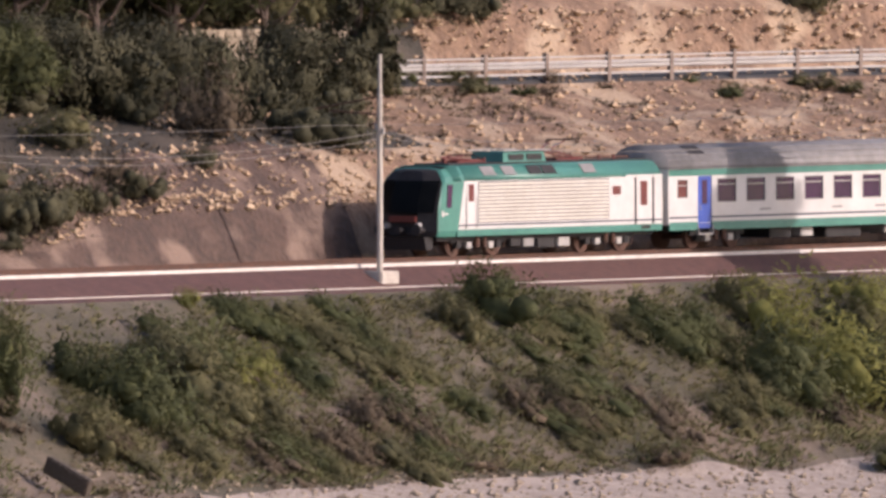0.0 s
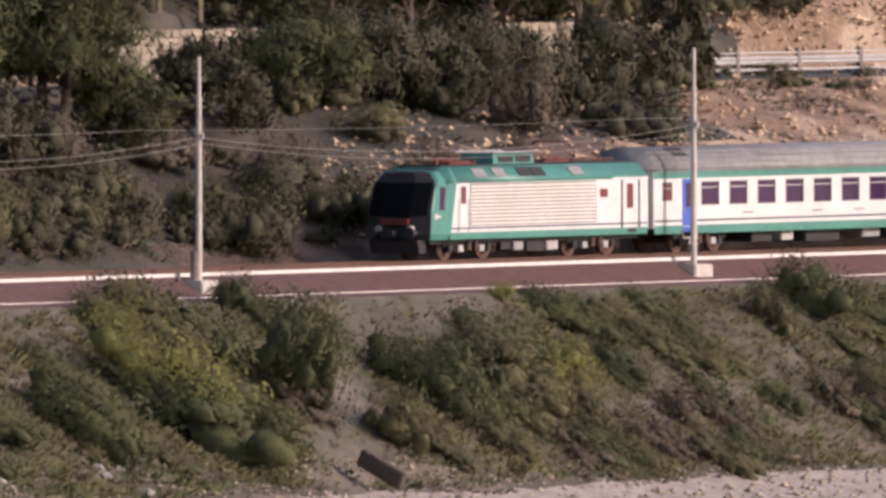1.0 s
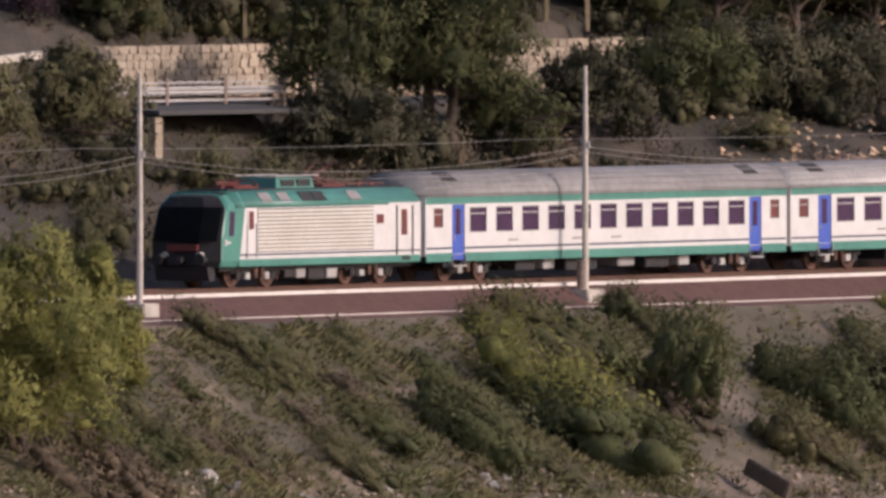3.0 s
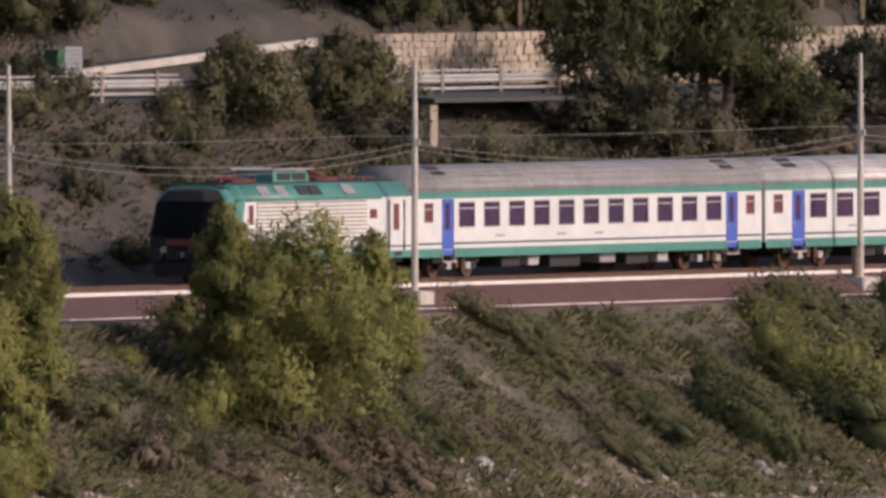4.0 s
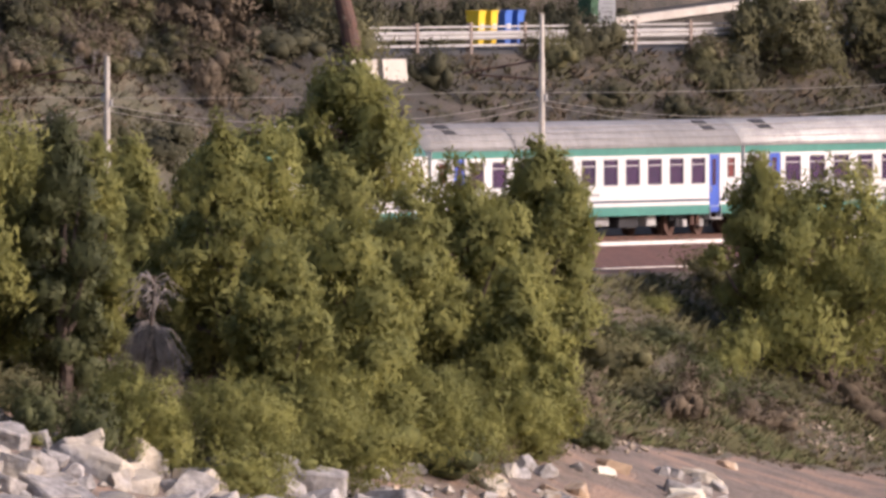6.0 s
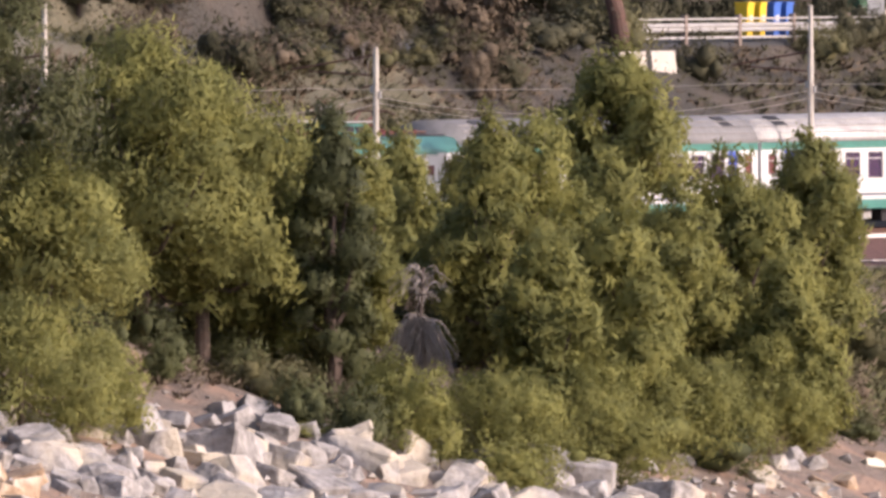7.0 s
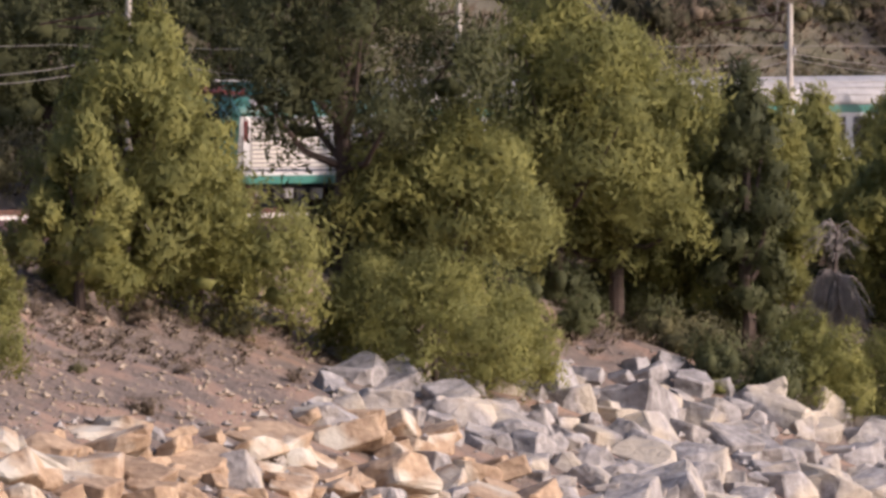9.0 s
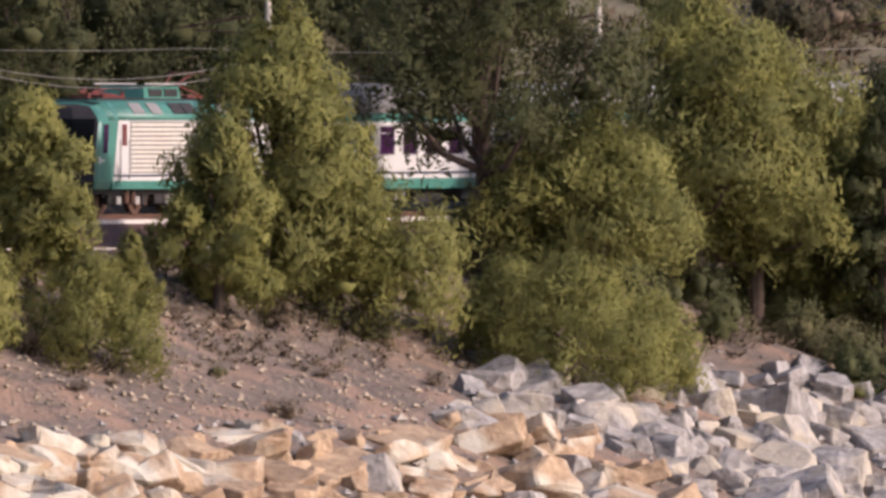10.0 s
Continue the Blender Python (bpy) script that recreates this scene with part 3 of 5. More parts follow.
def coach(roof_mat, roof_label):
    t = thing("passenger_coach", pose(0, 0, 0), roof_label, "railway coach", "coaches of the train")
    H = 13.05
    part("floor", boxes((-H, H, -1.38, 1.38, 0.95, 1.10)), M.dark, t)
    part("underframe", boxes((-12.6, 12.6, -1.15, 1.15, 0.72, 0.95)), M.dark, t)
    arc = [(1.45, 3.12), (1.43, 3.28), (1.34, 3.50), (1.17, 3.72), (0.92, 3.89), (0.60, 4.01), (0.25, 4.06)]
    part("roof", loft([ring(arc, -H), ring(arc, H)]), roof_mat, t, "rounded ribbed roof", True)
    for z, y in ((3.45, 1.375), (3.68, 1.23), (3.86, 0.99)):
        for sg in (1, -1):
            part("roof_rib", boxes((-H + 0.05, H - 0.05, sg * y - 0.015, sg * y + 0.015, z - 0.012, z + 0.02)), roof_mat, t)
    for x in (-H, H):
        bm = boxes((x - 0.03, x + 0.03, -1.44, 1.44, 0.95, 3.13))
        part("end_wall", bm, M.white, t)
        s = 1 if x > 0 else -1
        g = part("gangway", boxes((min(x, x + s * 0.28), max(x, x + s * 0.28), -0.62, 0.62, 1.05, 3.1), bevel=0.05), M.rubber, t, "black rubber gangway bellows")
        for k in range(3):
            part("fold", boxes((x + s * (0.05 + 0.09 * k) - 0.02, x + s * (0.05 + 0.09 * k) + 0.02, -0.67, 0.67, 1.0, 3.16)), M.rubber, g)
        buffers(t, x, s)
    opens = [(-H + 0.55, -H + 1.2, 2.0, 2.72, "s")]
    opens += [(-H + 1.85, -H + 2.75, 1.02, 2.84, "d")]
    opens += [(-9.95 + 1.87 * k, -9.95 + 1.87 * k + 1.2, 1.80, 2.73, "w") for k in range(11)]
    opens += [(H - 2.75, H - 1.85, 1.02, 2.84, "d"), (H - 1.2, H - 0.55, 2.0, 2.72, "s")]
    for sg in (1, -1):
        lo, hi = (1.38, 1.45) if sg > 0 else (-1.45, -1.38)
        part("side_wall", pierced(-H + 0.03, H - 0.03, 1.0, 2.86, sg * 1.45, sg * 0.07, [o[:4] for o in opens]), M.white, t, "glossy white side wall")
        part("cant_rail", boxes((-H, H, lo - 0.006, hi + 0.006, 2.86, 3.13)), M.teal, t, "teal band under the roof")
        y = sg * 1.452
        gaps = [(-H + 0.03, -H + 1.85), (-H + 2.75, H - 2.75), (H - 1.85, H - 0.03)]
        part("skirt", boxes(*[(a, b, y - 0.05, y + 0.008, 0.74, 1.06) if sg > 0 else (a, b, y - 0.008, y + 0.05, 0.74, 1.06) for a, b in gaps]), M.teal, t, "teal band along the sill")
        part("stripe", boxes(*[(a, b, y - 0.01, y + 0.006, 1.20, 1.27) for a, b in gaps]), M.stripe, t, "thin dark blue stripe")
        part("gutter", boxes((-H, H, sg * 1.47 - 0.03, sg * 1.47 + 0.03, 3.12, 3.15)), M.roof, t)
        for a, b, z0, z1, k in opens:
            if k == "d":
                d = part("door", boxes((a + 0.01, b - 0.01, sg * 1.40 - 0.03, sg * 1.40 + 0.03, 0.80, z1 - 0.01), bevel=0.01), M.blue, t, "recessed blue entrance door")
                part("window", boxes(((a + b) / 2 - 0.17, (a + b) / 2 + 0.17, sg * 1.433 - 0.006, sg * 1.433 + 0.006, 1.75, 2.68)), M.glass, d)
                part("handle", rods([((b - 0.14, sg * 1.46, 1.5), (b - 0.14, sg * 1.46, 1.72), 0.02)]), M.grey, d)
                part("step", boxes((a - 0.03, b + 0.03, sg * 1.40 - 0.14, sg * 1.40 + 0.14, 0.55, 0.60), (a - 0.03, a, sg * 1.40 - 0.1, sg * 1.40 + 0.1, 0.55, 0.95), (b, b + 0.03, sg * 1.40 - 0.1, sg * 1.40 + 0.1, 0.55, 0.95)), M.grey, d)
            else:
                w = part("window", boxes((a, b, sg * 1.41 - 0.008, sg * 1.41 + 0.008, z0, z1)), M.glass if k == "w" else M.red, t, "dark tinted window")
                f = 0.035
                part("frame", boxes((a, b, sg * 1.44 - 0.02, sg * 1.44 + 0.02, z0, z0 + f), (a, b, sg * 1.44 - 0.02, sg * 1.44 + 0.02, z1 - f, z1), (a, a + f, sg * 1.44 - 0.02, sg * 1.44 + 0.02, z0 + f, z1 - f), (b - f, b, sg * 1.44 - 0.02, sg * 1.44 + 0.02, z0 + f, z1 - f)), M.roof, w)
                part("bar", boxes((a + f, b - f, sg * 1.43 - 0.015, sg * 1.43 + 0.015, z1 - 0.26, z1 - 0.215)), M.grey, w)
        for x in (-0.9, 1.9, 6.5):
            part("marking", boxes((x, x + 0.7, sg * 1.452 - 0.004, sg * 1.452 + 0.004, 1.45, 1.52)), M.roof, t)
    for x in (-10.9, 10.9):
        part("roof_hatch", loft([[(x - 0.5, 1.24, 3.69), (x + 0.5, 1.24, 3.69), (x + 0.5, 0.70, 4.03), (x - 0.5, 0.70, 4.03)], [(x - 0.5, 1.16, 3.66), (x + 0.5, 1.16, 3.66), (x + 0.5, 0.66, 3.94), (x - 0.5, 0.66, 3.94)]]), M.dark, t, "dark roof ventilator")
    for x0, x1, z0, mt in ((-6.4, -5.6, 0.35, M.grey), (-4.9, -3.2, 0.30, M.dark), (-2.4, -1.2, 0.38, M.roof), (0.3, 2.6, 0.28, M.dark), (3.4, 4.2, 0.36, M.grey), (4.8, 6.2, 0.33, M.dark)):
        part("equipment_box", boxes((x0, x1, -1.15, 1.15, z0, 0.74), bevel=0.03), mt, t)
    w = []
    for x in (9.5, -9.5):
        w += bogie(t, x, 2.5)[1]
    return t, w


loco, loco_wheels = locomotive()
coach_1, wheels_1 = coach(M.roof, "white and teal railway coach with a dull grey roof")
coach_2, wheels_2 = coach(M.grey, "white and teal railway coach with a pale bright roof")
coach_3 = copy_thing(coach_2, pose(0, 0, 0))
wheels_3 = [o for o in coach_3.children_recursive if o.name.startswith("wheelset")]
# ---- rails, sleepers, kerbs, poles, wires ----
def swept(profile, s_list):
    """Sweeps a closed (v, z) profile along the track."""
    verts, faces = [], []
    k = len(profile)
    for s in s_list:
        verts += [tuple(at(s, v, z)) for v, z in profile]
    for i in range(len(s_list) - 1):
        for j in range(k):
            a, b = i * k + j, i * k + (j + 1) % k
            faces.append((a, b, b + k, a + k))
    faces += [tuple(range(k))[::-1], tuple(range(len(verts) - k, len(verts)))]
    return verts, faces


RAIL = [(-0.075, -0.17), (-0.075, -0.155), (-0.02, -0.14), (-0.02, -0.05), (-0.036, -0.035), (-0.036, 0), (0.036, 0), (0.036, -0.035), (0.02, -0.05), (0.02, -0.14), (0.075, -0.155), (0.075, -0.17)]
for v0 in (-0.755, 0.755):
    ob = raw("rail", *swept([(v + v0, z) for v, z in RAIL], span(-140, 320, 2.0)), M.rust)
    tagged(ob, "long steel running rail on concrete sleepers", "rail", "rails of the track")
ob = raw("cable_trough", *swept([(1.56, -0.30), (1.54, -0.16), (1.70, -0.15), (1.74, -0.29)], span(-140, 320, 2.0)), M.trough)
tagged(ob, "pale concrete cable trough along the ballast edge", "cable trough")
ob = raw("kerb", *swept([(3.25, -1.12), (3.25, -1.0), (3.46, -0.99), (3.50, -1.2)], span(-140, 320, 2.0)), M.trough)
tagged(ob, "low pale concrete kerb below the ballast shoulder", "kerb", kind="structure")

# catenary poles
POLES = [(1420, 0.0), (672, 0.0), (-205, 0.35), (-994, 0.0), (-1713, 0.0), (-2483, 0.3), (-3070, 0.0), (-3656, 0.0), (-4250, 0.0)]
pole_s = []
for b, collar in POLES[1:]:
    top = 7.15 if b == -2483 else 8.5
    s = s_of(b, 2.5)
    pole_s.append(s)
    t = thing("catenary_pole", Matrix.Translation(at(s, 2.5, -0.62)) @ pose(0, 0, 0, 0, 0, turn_at(s)), "tall pale metal pole carrying wires beside the track", "pole", "poles along the railway")
    part("footing", boxes((-0.62, 0.62, -0.5, 0.5, -0.35, 0.22), bevel=0.05), M.concrete, t, "squared concrete footing")
    part("mast", rods([((0, 0, 0.1), (0, 0, 4.2), 0.125, 0.115), ((0, 0, 4.2), (0, 0, 7.0), 0.105, 0.10), ((0, 0, 7.0), (0, 0, top), 0.085, 0.075)], 12), M.concrete, t)
    if collar:
        part("sleeve", rods([((0.1, -0.1, 0.1), (0.1, -0.1, 1.3), 0.18)], 10), M.tie, t, "brown box on the foot of the pole")
    part("bracket", rods([((0, 0, 5.9), (0, -0.5, 5.8), 0.04), ((0, 0, 6.9), (0, -3.0, 6.4), 0.035), ((0, 0, 6.2), (0, -2.4, 6.35), 0.03)]), M.rust, t)
    for y, z in ((-0.15, 5.62), (0.15, 5.45)):
        part("insulator", rods([((0, y, z), (0, y, z + 0.25), 0.06)]), M.grey, t)


def wire(name, ends, sag, r, label):
    bm = bmesh.new()
    n = 14
    for a, b in ends:
        pts = [a.lerp(b, i / n) - Vector((0, 0, 4 * sag * (i / n) * (1 - i / n))) for i in range(n + 1)]
        for p, q in zip(pts, pts[1:]):
            rod(bm, p, q, r, n=4)
    return tagged(part(name, bm, M.wire), label, "overhead wire", "overhead wires")


line_s = [s_of(1650, 2.5), *pole_s]
for v, z, sag in ((2.4, 4.9, 0.75), (2.6, 4.68, 0.8)):
    wire("feeder_wire", [(at(a, v, z), at(b, v, z)) for a, b in zip(line_s, line_s[1:])], sag, 0.013, "thin grey feeder wire sagging between poles")
wire("contact_wire", [(at(a, 0.1, 5.15), at(b, 0.1, 5.15)) for a, b in zip(line_s, line_s[1:])], 0.12, 0.010, "thin contact wire over the track")

# guardrail on the seaward edge of the road
W = [(0, 0.42), (0.05, 0.47), (0.05, 0.53), (0, 0.58), (0.05, 0.63), (0.05, 0.70), (0, 0.75), (-0.02, 0.75), (0.03, 0.70), (0.03, 0.63), (-0.02, 0.58), (0.03, 0.53), (0.03, 0.47), (-0.02, 0.42)]


def guardrail(b_a, b_b, v, z0, label):
    sa, sb = s_of(b_a, v), s_of(b_b, v)
    ss = span(sa, sb, 4.0)
    t = thing("guardrail", Matrix.Identity(4), label, "guardrail")
    raw("beam", *swept([(v + p * 1.2, z0 + q) for p, q in W], ss), M.grey, t)
    raw("top_rail", *swept([(v - 0.02, z0 + 0.86), (v + 0.05, z0 + 0.86), (v + 0.05, z0 + 0.93), (v - 0.02, z0 + 0.93)], ss), M.grey, t)
    raw("low_rail", *swept([(v - 0.02, z0 + 0.18), (v + 0.05, z0 + 0.18), (v + 0.05, z0 + 0.27), (v - 0.02, z0 + 0.27)], ss), M.grey, t)
    pm = None
    for s in ss:
        m = Matrix.Translation(at(s, v - 0.07, z0 - 0.15)) @ pose(0, 0, 0, 0, 0, turn_at(s))
        if pm is None:
            o = part("post", boxes((-0.11, 0.11, -0.05, 0.15, 0, 1.2), bevel=0.015), M.tie, t)
            pm = o.data
        else:
            o = new("post", pm)
            o.parent = t
        o.matrix_basis = m


guardrail(1750, 640, -14.9, 6.35, "galvanised road guardrail with stout posts")
guardrail(-740, -2030, -14.9, 6.30, "pale weathered road guardrail above the scrub")

# road deck carried over a hollow, its underside in shade
deck = thing("road_deck", Matrix.Identity(4), "concrete road deck jutting over a shaded hollow", "bridge")
sa, sb = s_of(-735, -13), s_of(-1000, -13)
raw("slab", *swept([(-14.9, 5.95), (-12.0, 6.05), (-12.0, 6.2), (-14.9, 6.36)], span(sa, sb, 2.0)), M.asphalt, deck)
for s in span(sa + 0.3, sb - 0.3, 7.0):
    raw("pier", *swept([(-12.6, 2.5), (-12.2, 2.5), (-12.2, 5.98), (-12.6, 5.98)], [s - 0.25, s + 0.25]), M.stone, deck)
for b0, b1 in ((-2056, -2010), (-2000, -1958)):
    ss = span(s_of(b1, -13.6), s_of(b0, -13.6), 1.0)
    ob = raw("barrier_block", *swept([(-13.9, 5.2), (-13.4, 5.2), (-13.5, 6.1), (-13.8, 6.1)], ss), M.concrete)
    tagged(ob, "whitewashed concrete barrier block by the road's end", "barrier", "barrier blocks")
# ---- plants ----
def ico(level):
    bm = bmesh.new()
    bmesh.ops.create_icosphere(bm, subdivisions=level, radius=1.0)
    bm.verts.ensure_lookup_table()
    v, f = np.array([tuple(q.co) for q in bm.verts]), np.array([[q.index for q in p.verts] for p in bm.faces])
    bm.free()
    return v, f


ICO_LARGE = ico(2)
UP = np.array([0.0, 0.0, 1.0])


def unit(a):
    return a / np.maximum(1e-6, np.linalg.norm(a, axis=1))[:, None]


def soft_mesh(name, verts, tris, normals, mat):
    """Triangles with rounded shading: each blade is shaded with the clump that it grows on."""
    p = verts[tris]
    g = np.cross(p[:, 1] - p[:, 0], p[:, 2] - p[:, 0])
    flip = (g * normals[tris].sum(1)).sum(1) < 0
    tris = np.where(flip[:, None], tris[:, ::-1], tris)
    me = bpy.data.meshes.new(name)
    k = len(tris)
    me.vertices.add(len(verts))
    me.vertices.foreach_set("co", verts.astype(np.float32).ravel())
    me.loops.add(3 * k)
    me.loops.foreach_set("vertex_index", tris.astype(np.int32).ravel())
    me.polygons.add(k)
    me.polygons.foreach_set("loop_start", np.arange(0, 3 * k, 3, dtype=np.int32))
    me.polygons.foreach_set("use_smooth", np.ones(k, dtype=bool))
    me.update(calc_edges=True)
    me.validate()
    if len(me.vertices) == len(normals):
        me.normals_split_custom_set_from_vertices(normals.tolist())
    me.materials.append(mat)
    return me


def leaf_mesh(name, rng, lobes, count, size, mat, slim=0.5, core=0.45, plumes=12, plume=(0.22, 0.36), droop=0.0):
    """Foliage: rounded lobes, upright plumes over each lobe, small leaf blades over the plumes, and a dense heart in each."""
    L = np.array(lobes, float)
    n_p = np.maximum(3, (plumes * rng.uniform(0.7, 1.3, len(L))).astype(int))
    par = np.repeat(np.arange(len(L)), n_p)
    d = rng.normal(size=(len(par), 3)) + np.array([0, 0, 0.35])
    d = unit(d)
    mean = L[par, 3:6].mean(1)
    rr = mean * rng.uniform(*plume, len(par))
    c = L[par, :3] + d * L[par, 3:6] * rng.uniform(0.72, 1.0, len(par))[:, None]
    rad = np.stack([rr * rng.uniform(0.8, 1.1, len(par)), rr * rng.uniform(0.8, 1.1, len(par)), rr * rng.uniform(0.85, 1.35, len(par))], 1)
    # needles and leaves fill each plume loosely, thinning outwards
    w = rr ** 2.3
    pick_p = rng.choice(len(par), count, p=w / w.sum())
    q = unit(rng.normal(size=(count, 3)) + 0.55 * d[pick_p] + 0.25 * UP)
    r = 0.25 + 1.15 * rng.random(count) ** 0.9
    at_leaf = c[pick_p] + q * rad[pick_p] * r[:, None]
    nrm = unit(0.28 * q + 0.95 * d[pick_p] + 0.10 * UP + rng.normal(scale=0.16, size=(count, 3)))
    g = unit(nrm + rng.normal(scale=0.42, size=(count, 3)))
    a = rng.normal(scale=0.7, size=(count, 3)) + 0.7 * q + (0.7 - droop) * UP
    a = unit(a - (a * g).sum(1)[:, None] * g)
    b = np.cross(g, a)
    sz = size * rng.uniform(0.6, 1.35, count)[:, None]
    a, b = a * sz, b * sz * slim
    verts = [np.stack([at_leaf - a * 0.5 + b * 0.5, at_leaf - a * 0.5 - b * 0.5, at_leaf + a * 0.8], 1).reshape(-1, 3)]
    norms = [np.repeat(nrm, 3, 0)]
    tris = [np.arange(count * 3).reshape(-1, 3)]
    base = count * 3
    tv, tf = ICO_LARGE
    m = len(L)
    v = L[:, None, :3] + tv[None] * L[:, None, 3:6] * (core * (1 + rng.uniform(-0.3, 0.3, (m, len(tv)))))[:, :, None]
    verts.append(v.reshape(-1, 3))
    norms.append(np.tile(tv, (m, 1)))
    tris.append((tf[None] + (base + np.arange(m) * len(tv))[:, None, None]).reshape(-1, 3))
    return soft_mesh(name, np.concatenate(verts), np.concatenate(tris), np.concatenate(norms), mat)


def limbs(rng, tips, height, r, lean=(0.0, 0.0)):
    """A tapered, slightly bent trunk with a limb to each tip."""
    bm = bmesh.new()
    pts = [Vector((0, 0, -0.4))]
    for k in range(1, 6):
        q = k / 5
        pts.append(Vector((lean[0] * q + rng.uniform(-0.1, 0.1), lean[1] * q + rng.uniform(-0.1, 0.1), height * q)))
    for k in range(5):
        rod(bm, pts[k], pts[k + 1], r * (1 - 0.15 * k), r * (1 - 0.15 * (k + 1)), n=9)
    for tip in tips:
        tip = Vector(tip)
        q = min(0.92, max(0.35, 0.55 * tip.z / height))
        k = int(q * 5)
        a = pts[k].lerp(pts[min(5, k + 1)], q * 5 - k)
        m = a.lerp(tip, 0.5) + Vector((0, 0, -0.15 * (tip - a).length))
        rod(bm, a, m, r * 0.42, r * 0.3, n=6)
        rod(bm, m, tip, r * 0.3, r * 0.1, n=6)
    return bm


def pine(seed, p, width, height, clear=0.25, mat=None, label="", lean=(0.0, 0.0), density=1.0, lobes_n=9, flat=0.6, group="pines", size=0.225, v_round=1.0, core=0.24):
    """An Aleppo pine: crown of uneven lobes over a bent trunk. clear: share of the height that is bare trunk."""
    rng = np.random.default_rng(seed)
    t = thing("pine_tree", Matrix.Translation(p), label or "olive-green pine tree with a dense uneven crown", "tree", group)
    z0, z1, R = height * clear, height, width / 2
    lobes = []
    many = int(lobes_n * 1.7)
    for k in range(many):
        q = (k + 0.5) / many
        z = z0 + (z1 - z0) * (0.08 + 0.80 * q)
        reach = R * 0.82 * math.sqrt(max(0.05, 1 - (2 * abs(q - 0.35)) ** 2 * 0.8)) * rng.uniform(0.55, 1.08)
        a = k * 2.4 + rng.uniform(-0.5, 0.5)
        rr = R * rng.uniform(0.30, 0.50) * (1.0 - 0.25 * q)
        lobes.append((lean[0] * q + reach * math.cos(a), lean[1] * q + reach * math.sin(a), z, rr, rr, min(rr * (0.30 + 0.42 * flat) * rng.uniform(0.85, 1.2), (z1 - z0) * 0.4)))
    for q, rr in ((0.3, 0.5), (0.55, 0.5), (0.84, 0.34)):
        lobes.append((lean[0] * q + rng.uniform(-0.1, 0.1) * R, lean[1] * q, z0 + (z1 - z0) * q, R * rr, R * rr, (z1 - z0) * 0.19 * v_round))
    n = int(density * min(20000, 4500 + 1050 * R * (R + (z1 - z0) / 2)))
    me = leaf_mesh("crown", rng, lobes, n, size, mat or M.pine, slim=0.40, core=core, plumes=max(9, int(20 * min(1.0, density + 0.3))), plume=(0.30, 0.55))
    o = new("crown", me)
    o.parent = t
    part("trunk", limbs(rng, [(l[0], l[1], l[2]) for l in lobes[::2]], z0 + (z1 - z0) * 0.7, 0.07 + 0.022 * height, (lean[0] * 0.7, lean[1] * 0.7)), M.bark, t, "rough brown trunk and limbs")
    return t


SHRUBS = {}


def shrub_kind(kind, k):
    if (kind, k) in SHRUBS:
        return SHRUBS[kind, k]
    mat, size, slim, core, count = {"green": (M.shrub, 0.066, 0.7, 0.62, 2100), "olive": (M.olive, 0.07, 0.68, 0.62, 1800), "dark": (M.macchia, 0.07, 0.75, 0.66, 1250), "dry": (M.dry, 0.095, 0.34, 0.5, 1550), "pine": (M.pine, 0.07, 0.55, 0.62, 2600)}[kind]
    rng = np.random.default_rng(500 + k + 31 * len(kind) + ord(kind[0]))
    lobes = [(0, 0, 0.26, 0.60, 0.60, 0.36)]
    for j in range(9):
        a, rr = rng.uniform(0, 6.28), rng.uniform(0.20, 0.34)
        q = rng.uniform(0.15, 0.62)
        lobes.append((q * math.cos(a), q * math.sin(a), rng.uniform(0.18, 0.66 - 0.45 * q), rr, rr, rr * rng.uniform(0.8, 1.2)))
    SHRUBS[kind, k] = leaf_mesh("shrub_leaves", rng, lobes, int(count * 0.85), size * 0.84, mat, slim=slim * 0.75, core=core - 0.14, plumes=11, plume=(0.34, 0.60))
    return SHRUBS[kind, k]


LABELS = {"green": ("dark green rounded shrub of the coastal scrub", "shrubs of the slope"), "olive": ("dull olive-grey shrub on the dry slope", "shrubs of the slope"),
          "dark": ("evergreen hillside shrub with shade in its dark leaf colour", "shrubs of the hillside"), "dry": ("dry brown leafless brush on the slope", "dry brush"), "pine": ("bright yellow-green young pine bush", "young pines")}
pick = random.Random(11)


STEM = bpy.data.meshes.new("stem")
_bm = rods([((0, 0, -0.1), (0.05, 0.03, 0.45), 0.045, 0.02)], 6)
_bm.to_mesh(STEM)
_bm.free()
STEM.materials.append(M.bark)


def shrub(p, width, height, kind, down=None):
    o = new({"green": "shrub", "olive": "grey_shrub", "dark": "dark_shrub", "dry": "dry_brush", "pine": "young_pine"}[kind], shrub_kind(kind, pick.randrange(5)))
    st = new("stem", STEM)
    st.parent = o
    o.matrix_basis = Matrix.Translation(p - Vector((0, 0, 0.12 * height))) @ pose(0, 0, 0, pick.uniform(-6, 6), pick.uniform(-6, 6), pick.uniform(0, 360)) @ Matrix.Diagonal((width / 1.7, width / 1.7, height / 0.95, 1))
    if down is not None:   # drawn out along the fall of the slope
        o.matrix_basis = Matrix.Translation(p - Vector((0, 0, 0.15 * height))) @ pose(0, 0, 0, pick.uniform(-8, 8), 30, down + pick.uniform(-14, 14)) @ Matrix.Diagonal((width / 1.2, width / 2.1, height / 0.95, 1))
    return tagged(o, *[LABELS[kind][0], "shrub", LABELS[kind][1]])


def m_at(p):
    """Metres of one unit of bearing at that point."""
    return p.y / UNIT


def shrub_at(b, e_foot, w, h, kind, v_from=45.0):
    p, s, v = ground(b, e_foot, v_from)
    shrub(p, w * m_at(p), h * m_at(p), kind, turn_at(s) + 90 if 5.2 < v < 16 and s < 105 else None)


